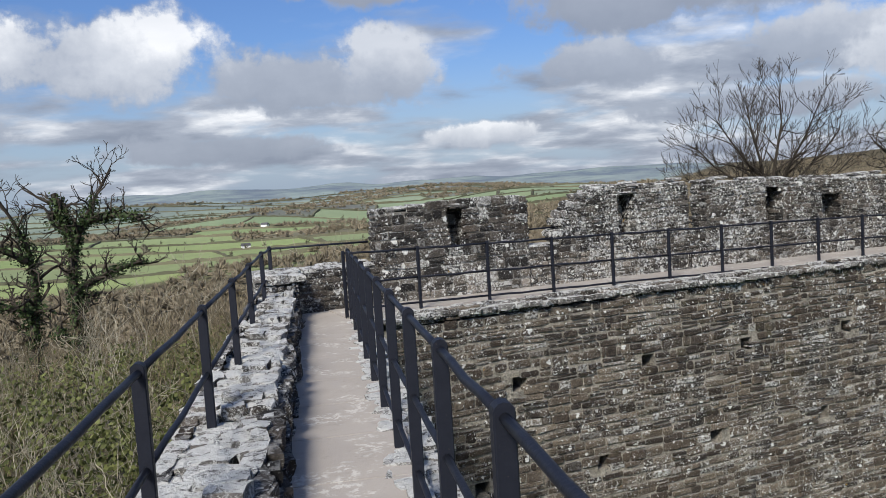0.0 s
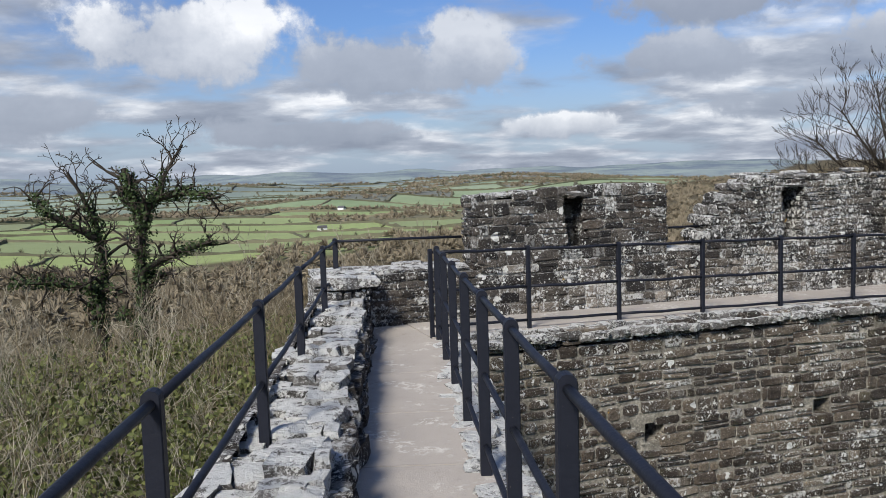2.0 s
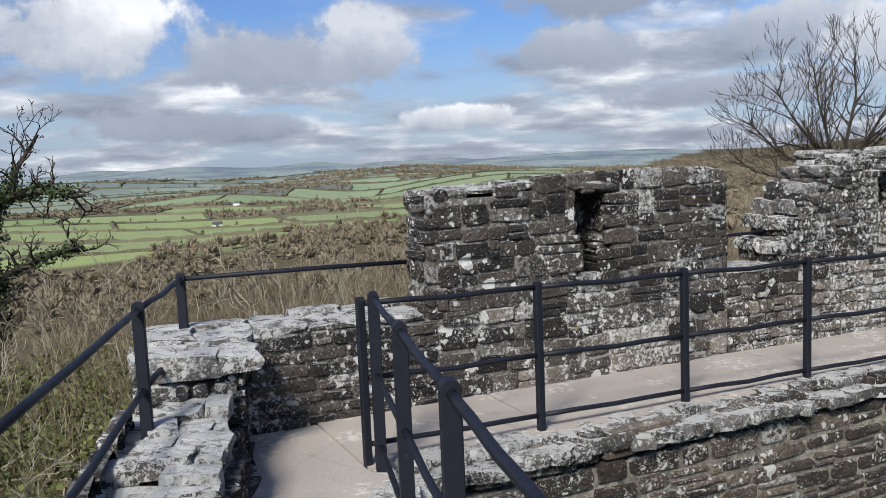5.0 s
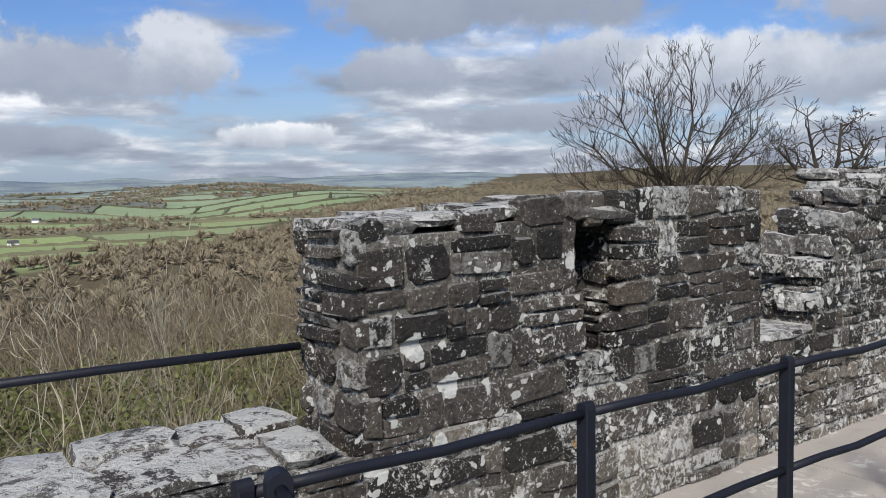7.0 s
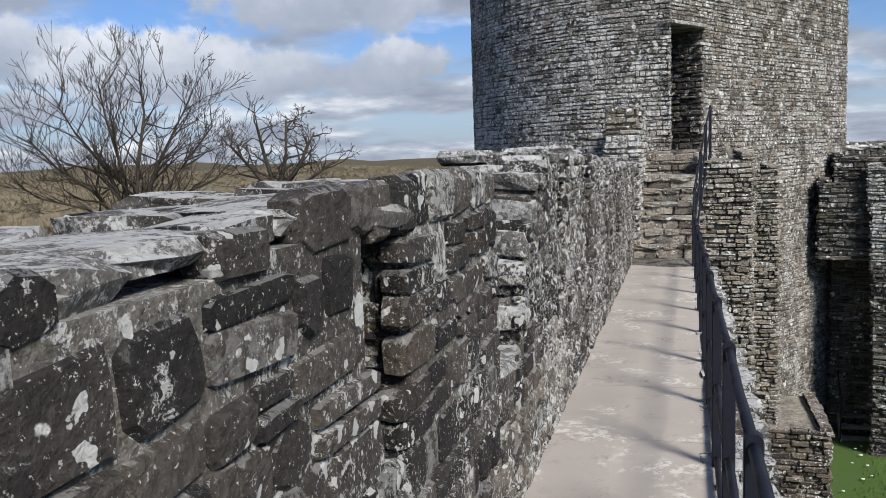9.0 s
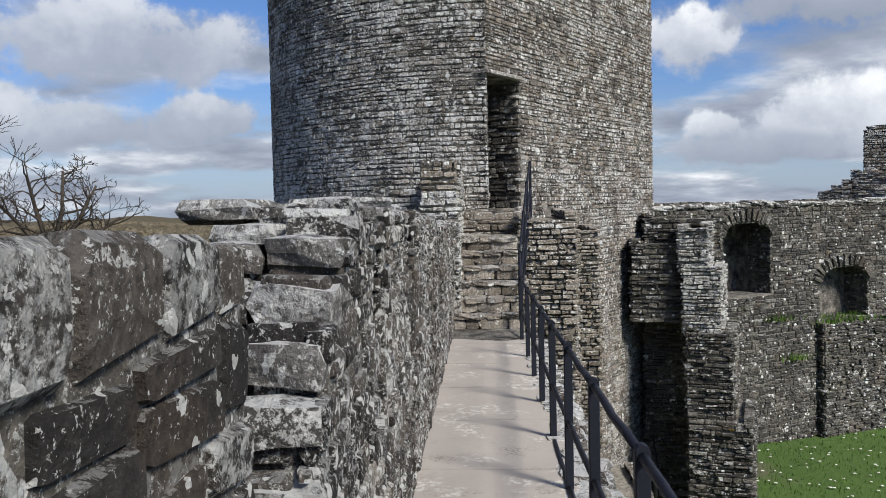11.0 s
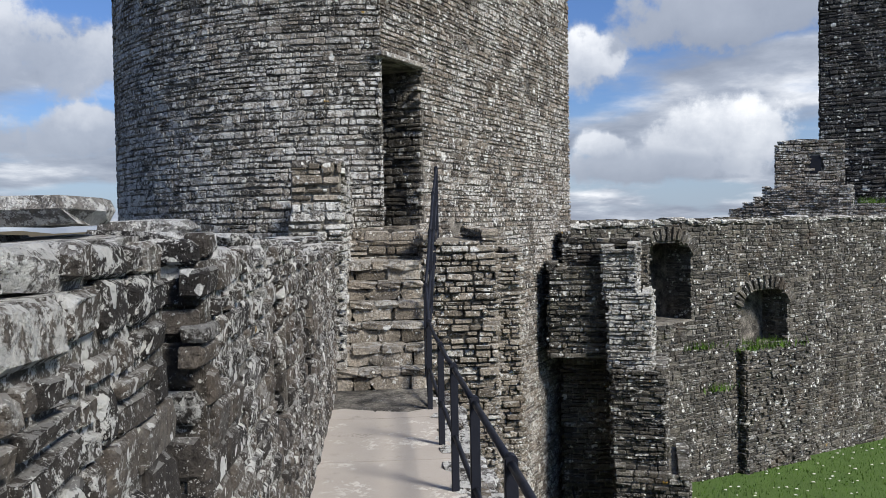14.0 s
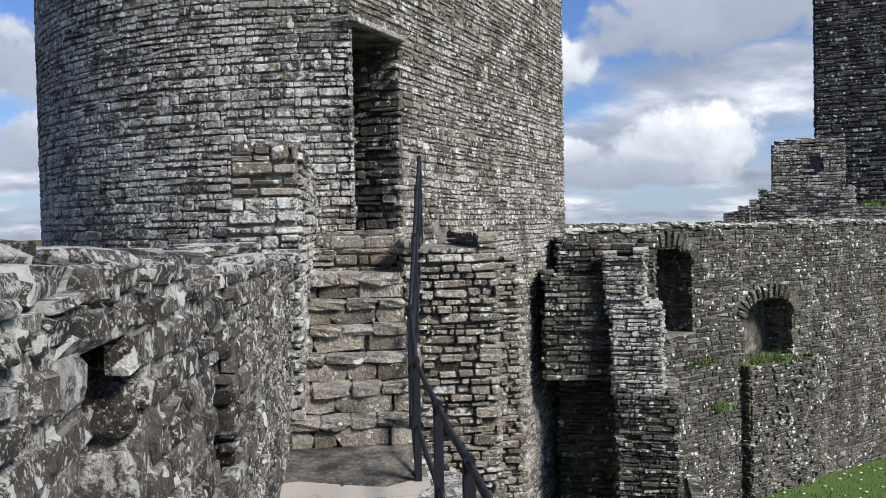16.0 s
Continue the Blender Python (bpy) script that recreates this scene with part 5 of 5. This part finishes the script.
bare2, _ = tree("bare_tree", "smaller crooked leafless tree beside the wide one", BARK_DARK, (28.8, 37.0, 0.4), 44, 0.85, turn=-48, trunk=0.22, spread=0.9, height=0.95, levels=5, forks=2, up=0.1, crook=0.3, shrink=0.74, thin=0.70, stems=CROOKED, pieces=2, finest=0.012, sprays=6)
sapling, _ = tree("sapling", "thin leafless sapling outside the wall", BARK_PALE, (0.5, 17.2, -6.5), 52, trunk=0.035, spread=0.35, height=2.6, levels=5, forks=2, up=1.3, crook=0.10, shrink=0.66, thin=0.66, first=0.8, pieces=3, finest=0.003)


def scrub(name, label, mat, kinds, spots, parent_kind="stuff"):
    """Thickets: a few bush shapes, turned, sized and joined into one."""
    allv, allf, base = [], [], 0
    made = []
    for k in kinds:
        v, f, _, thick = branch_mesh(**k)
        f = f + thick
        made.append((np.array([tuple(p) for p in v]), f))
    for x, y, z, size, turn, pick in spots:
        v, f = made[pick % len(made)]
        c, s = math.cos(turn) * size, math.sin(turn) * size
        m = np.array([[c, -s, 0], [s, c, 0], [0, 0, size]])
        allv.append(v @ m.T + np.array([x, y, z]))
        allf.extend(tuple(i + base for i in face) for face in f)
        base += len(v)
    ob = new(name, mesh_of(name, np.concatenate(allv).tolist(), allf, mat))
    return tagged(ob, label, "bushes", kind=parent_kind)


bush = [dict(seed=61 + k, trunk=0.020, spread=1.15, height=0.55, levels=5, forks=2, up=0.12, crook=0.42, shrink=0.80, thin=0.70, sides=3, bushy=0.16, pieces=2, finest=0.0022) for k in range(5)]
r = random.Random(3)
spots = []
for _ in range(300):
    a = radians(r.uniform(62, 128))
    d = r.uniform(16, 75)
    x, y = d * math.cos(a), d * math.sin(a)
    if y < 14.5 + 0.27 * max(x, 0) or (x > -1.8 and y < 15):
        continue
    spots.append((x, y, land_height(x, y) - 0.3, r.uniform(1.6, 2.8), r.uniform(0, 6.3), r.randrange(5)))
for _ in range(190):
    x, y = r.uniform(-12, -2.4), r.uniform(1.5, 18)
    spots.append((x, y, land_height(x, y) - 0.3, r.uniform(1.6, 2.6), r.uniform(0, 6.3), r.randrange(5)))
scrub("scrub", "dense brown leafless scrub on the slope below the wall", BARK_SCRUB, bush, spots)
pale = [dict(seed=81 + k, trunk=0.030, spread=0.75, height=1.3, levels=5, forks=2, up=0.55, crook=0.26, shrink=0.74, thin=0.66, sides=3, bushy=0.1, pieces=3, finest=0.003) for k in range(4)]
spots = []
for _ in range(60):
    x, y = r.uniform(-14, -2.8), r.uniform(6, 32)
    spots.append((x, y, land_height(x, y) - 0.3, r.uniform(1.3, 2.0), r.uniform(0, 6.3), r.randrange(4)))
for _ in range(40):
    x, y = r.uniform(-3, 12), r.uniform(17, 40)
    if y < 16.5 + 0.27 * max(x, 0):
        continue
    spots.append((x, y, land_height(x, y) - 0.3, r.uniform(1.4, 2.1), r.uniform(0, 6.3), r.randrange(4)))
scrub("pale_scrub", "tall pale grey leafless stems among the scrub", BARK_PALE, pale, spots)
thin_wood = [dict(seed=71 + k, trunk=0.055, spread=0.62, height=1.9, levels=5, forks=2, up=0.55, crook=0.15, shrink=0.76, thin=0.66, sides=3, bushy=0.12, pieces=2, finest=0.0045) for k in range(5)]
spots = []
for _ in range(150):
    a, d = radians(r.uniform(70, 118)), r.uniform(21, 60)
    x, y = d * math.cos(a), d * math.sin(a)
    if y < 18.0 + 0.27 * max(x, 0):
        continue
    spots.append((x, y, land_height(x, y) - 0.3, r.uniform(0.85, 1.2), r.uniform(0, 6.3), r.randrange(5)))
scrub("thicket", "slender leafless trees crowding the slope below the wall", BARK_SCRUB, thin_wood, spots)
close = [dict(seed=91 + k, trunk=0.075, spread=0.95, height=1.9, levels=5, forks=2, up=0.35, crook=0.22, shrink=0.76, thin=0.68, sides=3, bushy=0.0, pieces=2, finest=0.009) for k in range(4)]
spots = []
for _ in range(460):
    a, d = radians(r.uniform(46, 102)), r.uniform(48, 140)
    x, y = d * math.cos(a), d * math.sin(a)
    spots.append((x, y, land_height(x, y) - 0.5, r.uniform(1.3, 1.95), r.uniform(0, 6.3), r.randrange(4)))
scrub("woodland", "brown leafless winter woodland on the slope", BARK_WOOD, close, spots)
far = [dict(seed=95 + k, trunk=0.10, spread=0.85, height=2.6, levels=3, forks=3, up=0.7, crook=0.14, shrink=0.74, thin=0.7, sides=3, bushy=0.0, pieces=2, finest=0.03) for k in range(4)]
spots = []
for _ in range(800):
    a, d = radians(r.uniform(24, 118)), 125 + 235 * r.random() ** 0.7
    x, y = d * math.cos(a), d * math.sin(a)
    spots.append((x, y, land_height(x, y) - 0.5, r.uniform(1.0, 1.8), r.uniform(0, 6.3), r.randrange(4)))
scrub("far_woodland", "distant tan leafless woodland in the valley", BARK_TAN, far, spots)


def clump_into(verts, faces, x, y, z, wide, high, q, sprays=18):
    """A far leafless tree: twigs fanning out and up from its middle."""
    heart = Vector((x, y, z + 0.3 * high))
    for _ in range(sprays):
        a, e = q.uniform(0, 6.3), q.uniform(-0.25, 1.5)
        way = Vector((math.cos(a) * math.cos(e) * wide * 0.55, math.sin(a) * math.cos(e) * wide * 0.55, math.sin(e) * high * 0.7))
        root, tip = heart + way * q.uniform(0.1, 0.45), heart + way * q.uniform(0.75, 1.05)
        side = way.cross(Vector((q.gauss(0, 1), q.gauss(0, 1), q.gauss(0, 1)))).normalized() * wide * q.uniform(0.03, 0.07)
        k = len(verts)
        verts.extend((root - side, root + side, tip))
        faces.append((k, k + 1, k + 2))


def ridge_into(verts, faces, line, high, wide, q):
    """A hedge: a ragged ridge along the line."""
    k = len(verts)
    for i, (x, y) in enumerate(line):
        (x0, y0), (x1, y1) = line[max(i - 1, 0)], line[min(i + 1, len(line) - 1)]
        d = Vector((y0 - y1, x1 - x0, 0)).normalized() * wide
        z, h = land_height(x, y), high * q.uniform(0.55, 1.25)
        verts.extend(((x - d.x, y - d.y, z - 0.5), (x - 0.6 * d.x, y - 0.6 * d.y, z + h), (x + 0.6 * d.x, y + 0.6 * d.y, z + h * q.uniform(0.8, 1.1)), (x + d.x, y + d.y, z - 0.5)))
    for i in range(len(line) - 1):
        b = k + 4 * i
        faces.extend((b + j, b + j + 1, b + j + 5, b + j + 4) for j in range(3))


def unbent(u, v):
    """The place in the valley whose field coordinates are u, v."""
    x, y = u, v
    for _ in range(12):
        bu, bv = bent_field(x, y)
        x, y = x + u - bu, y + v - bv
    return x, y


def pasture(x, y):
    return math.hypot(x, y) + 130 - 2.0 * max(0, x - 0.03 * y) > 755


q = random.Random(29)
hedge_v, hedge_f, wood_v, wood_f = [], [], [], []
for row in range(2, 26):
    for col in range(-16, 26):
        u0, v0 = col * FIELD_WIDE - 61.0 * row, row * ROW_DEEP
        cx, cy = unbent(u0 + FIELD_WIDE / 2, v0 + ROW_DEEP / 2)
        bearing, dist = math.degrees(math.atan2(cy, cx)), math.hypot(cx, cy)
        if not (22 < bearing < 124 and 330 < dist < 2600):
            continue
        far_off = min(1.0, dist / 1600)
        if pasture(cx, cy):
            for line in ([(u0 + 9 * k, v0) for k in range(int(FIELD_WIDE / 9) + 2)], [(u0, v0 + 9 * k) for k in range(int(ROW_DEEP / 9) + 2)]):
                line = [unbent(u + q.uniform(-1.5, 1.5), v + q.uniform(-1.5, 1.5)) for u, v in line]
                ridge_into(hedge_v, hedge_f, line, q.uniform(1.6, 3.6), q.uniform(1.2, 2.2) + far_off, q)
                for x, y in line:
                    if q.random() < 0.13:
                        clump_into(hedge_v, hedge_f, x, y, land_height(x, y) - 0.4, q.uniform(6, 10), q.uniform(6, 10), q)
        if not pasture(cx, cy) or field_number(row, col) > 0.70 - 0.25 * min(1, max(0, (cx + 20) / 500)):
            for _ in range(110 if dist < 800 else 70 if dist < 1200 else 40):
                x, y = unbent(u0 + q.random() * FIELD_WIDE, v0 + q.random() * ROW_DEEP)
                clump_into(wood_v, wood_f, x, y, land_height(x, y) - 0.5, q.uniform(8, 13) + 5 * far_off, q.uniform(6, 11), q, 64 if dist < 800 else 30)
tagged(new("hedgerow", mesh_of("hedgerow", hedge_v, hedge_f, HEDGE)), "dark winter hedges with standing trees between the pastures", "hedge", kind="stuff")
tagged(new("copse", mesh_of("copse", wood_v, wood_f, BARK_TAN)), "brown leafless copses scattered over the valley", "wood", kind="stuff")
# green undergrowth on the slope
points = []
for k in range(6500):
    x, y = (r.uniform(-22, -1.9), r.uniform(2, 46)) if k < 4700 else (r.uniform(-6, 10), r.uniform(17, 46))
    if y < 17 + 0.27 * x and x > -1.9:
        continue
    if noise.noise((x * 0.22, y * 0.22, 12)) < -0.22:
        continue
    points.append((Vector((x, y, land_height(x, y) + 4.4 * r.random() ** 1.1)), 0.5))
under = leaf_cloud("undergrowth", points, 0.07, LEAF, 9, None, 24)
tagged(under, "dark green brambles and ivy under the scrub", "undergrowth", kind="stuff")

# white cottage in the valley
def cottage(x, y, z, turn, size):
    home = thing("cottage", "small white cottage with a slate roof", "house", "cottages in the valley")
    bm = bmesh.new()
    box_into(bm, Matrix(), -4, 4, -2.5, 2.5, -1, 3)
    part("wall", bm, WHITE_WASH, home)
    bm = bmesh.new()
    vs = [bm.verts.new(p) for p in ((-4.3, -2.9, 2.8), (4.3, -2.9, 2.8), (4.3, 0, 5.2), (-4.3, 0, 5.2), (-4.3, 2.9, 2.8), (4.3, 2.9, 2.8))]
    for f in ((0, 1, 2, 3), (3, 2, 5, 4), (0, 3, 4), (1, 5, 2), (0, 4, 5, 1)):
        bm.faces.new([vs[i] for i in f])
    part("roof", bm, SLATE, home)
    home.matrix_world = pose(x, y, z, 0, 0, turn) @ Matrix.Diagonal((size, size, size, 1))


for x, y, turn, size in ((-69.0, 880.0, 20, 1.1), (-70.0, 1270.0, -30, 1.3)):
    cottage(x, y, land_height(x, y), turn, size)

# daisies and tufts in the courtyard
r = random.Random(17)
verts, faces = [], []
for _ in range(1700):
    x, y = r.uniform(14, 40), r.uniform(-12, 13.5)
    z = yard_height(x, y) + 0.05
    k = len(verts)
    s = r.uniform(0.02, 0.04)
    verts.extend(((x - s, y - s, z), (x + s, y - s, z + 0.01), (x + s, y + s, z), (x - s, y + s, z + 0.01)))
    faces.append((k, k + 1, k + 2, k + 3))
tagged(new("daisies", mesh_of("daisies", verts, faces, BLOSSOM)), "white daisies scattered over the courtyard grass", "flowers", kind="stuff")
verts, faces = [], []
for _ in range(26000):
    x, y = r.uniform(16, 38), r.uniform(-8, 13.2)
    z = yard_height(x, y)
    k = len(verts)
    a = r.uniform(0, 6.3)
    h, w = r.uniform(0.04, 0.11), 0.012
    verts.extend(((x - w * math.cos(a), y - w * math.sin(a), z), (x + w * math.cos(a), y + w * math.sin(a), z), (x + r.uniform(-0.03, 0.03), y + r.uniform(-0.03, 0.03), z + h)))
    faces.append((k, k + 1, k + 2))
tagged(new("grass", mesh_of("grass", verts, faces, LAWN_BLADES)), "short green grass blades of the courtyard", "grass", kind="stuff")


# grass tufts on the old masonry
def tuft(x, y, z, wide, seed):
    clump = thing("grass_tuft", "small green grass tuft growing on old stone", "grass", "tufts on the walls")
    q = random.Random(seed)
    verts, faces = [], []
    for _ in range(140):
        px, py, a = q.gauss(0, wide), q.gauss(0, wide * 0.5), q.uniform(0, 6.3)
        h = q.uniform(0.08, 0.22)
        k = len(verts)
        verts.extend(((px - 0.012 * math.cos(a), py - 0.012 * math.sin(a), -0.03), (px + 0.012 * math.cos(a), py + 0.012 * math.sin(a), -0.03), (px + q.gauss(0, 0.06), py + q.gauss(0, 0.06), h)))
        faces.append((k, k + 1, k + 2))
    ob = new("blades", mesh_of("blades", verts, faces, LAWN_BLADES))
    ob.parent = clump
    tagged(ob, kind="stuff")
    clump.matrix_world = Matrix.Translation((x, y, z)) @ Matrix.Rotation(radians(-45), 4, "Z")


for k, (m, x, y, z, wide) in enumerate(((EAST, 9.1, 0.3, -2.07, 0.5), (EAST, 9.6, -0.05, -2.12, 0.5), (EAST, 8.5, -0.05, -2.12, 0.3), (EAST, 7.0, 0.0, -3.05, 0.3), (EAST, 0.3, 0.3, 1.42, 0.25), (TURRET, 3.0, 0.2, 1.88, 0.5), (EAST, 6.4, 0.0, -1.9, 0.3))):
    p = m @ Vector((x, y, z))
    tuft(p.x, p.y, p.z, wide, 500 + k)

for k, (x, y, z, size) in enumerate(((2.8, 20.4, -8.2, 0.92), (3.6, 21.0, -8.2, 0.98), (4.4, 21.2, -8.2, 0.9), (13.1, 32.4, -10.0, 1.2), (1.6, 19.5, -8.0, 0.8))):
    tree("sapling", "thin leafless sapling outside the wall", BARK_SCRUB, (x, y, z), 540 + k, size, trunk=0.032, spread=0.5, height=3.2, levels=4, forks=2, up=0.9, crook=0.1, shrink=0.66, thin=0.66, pieces=2, finest=0.006)
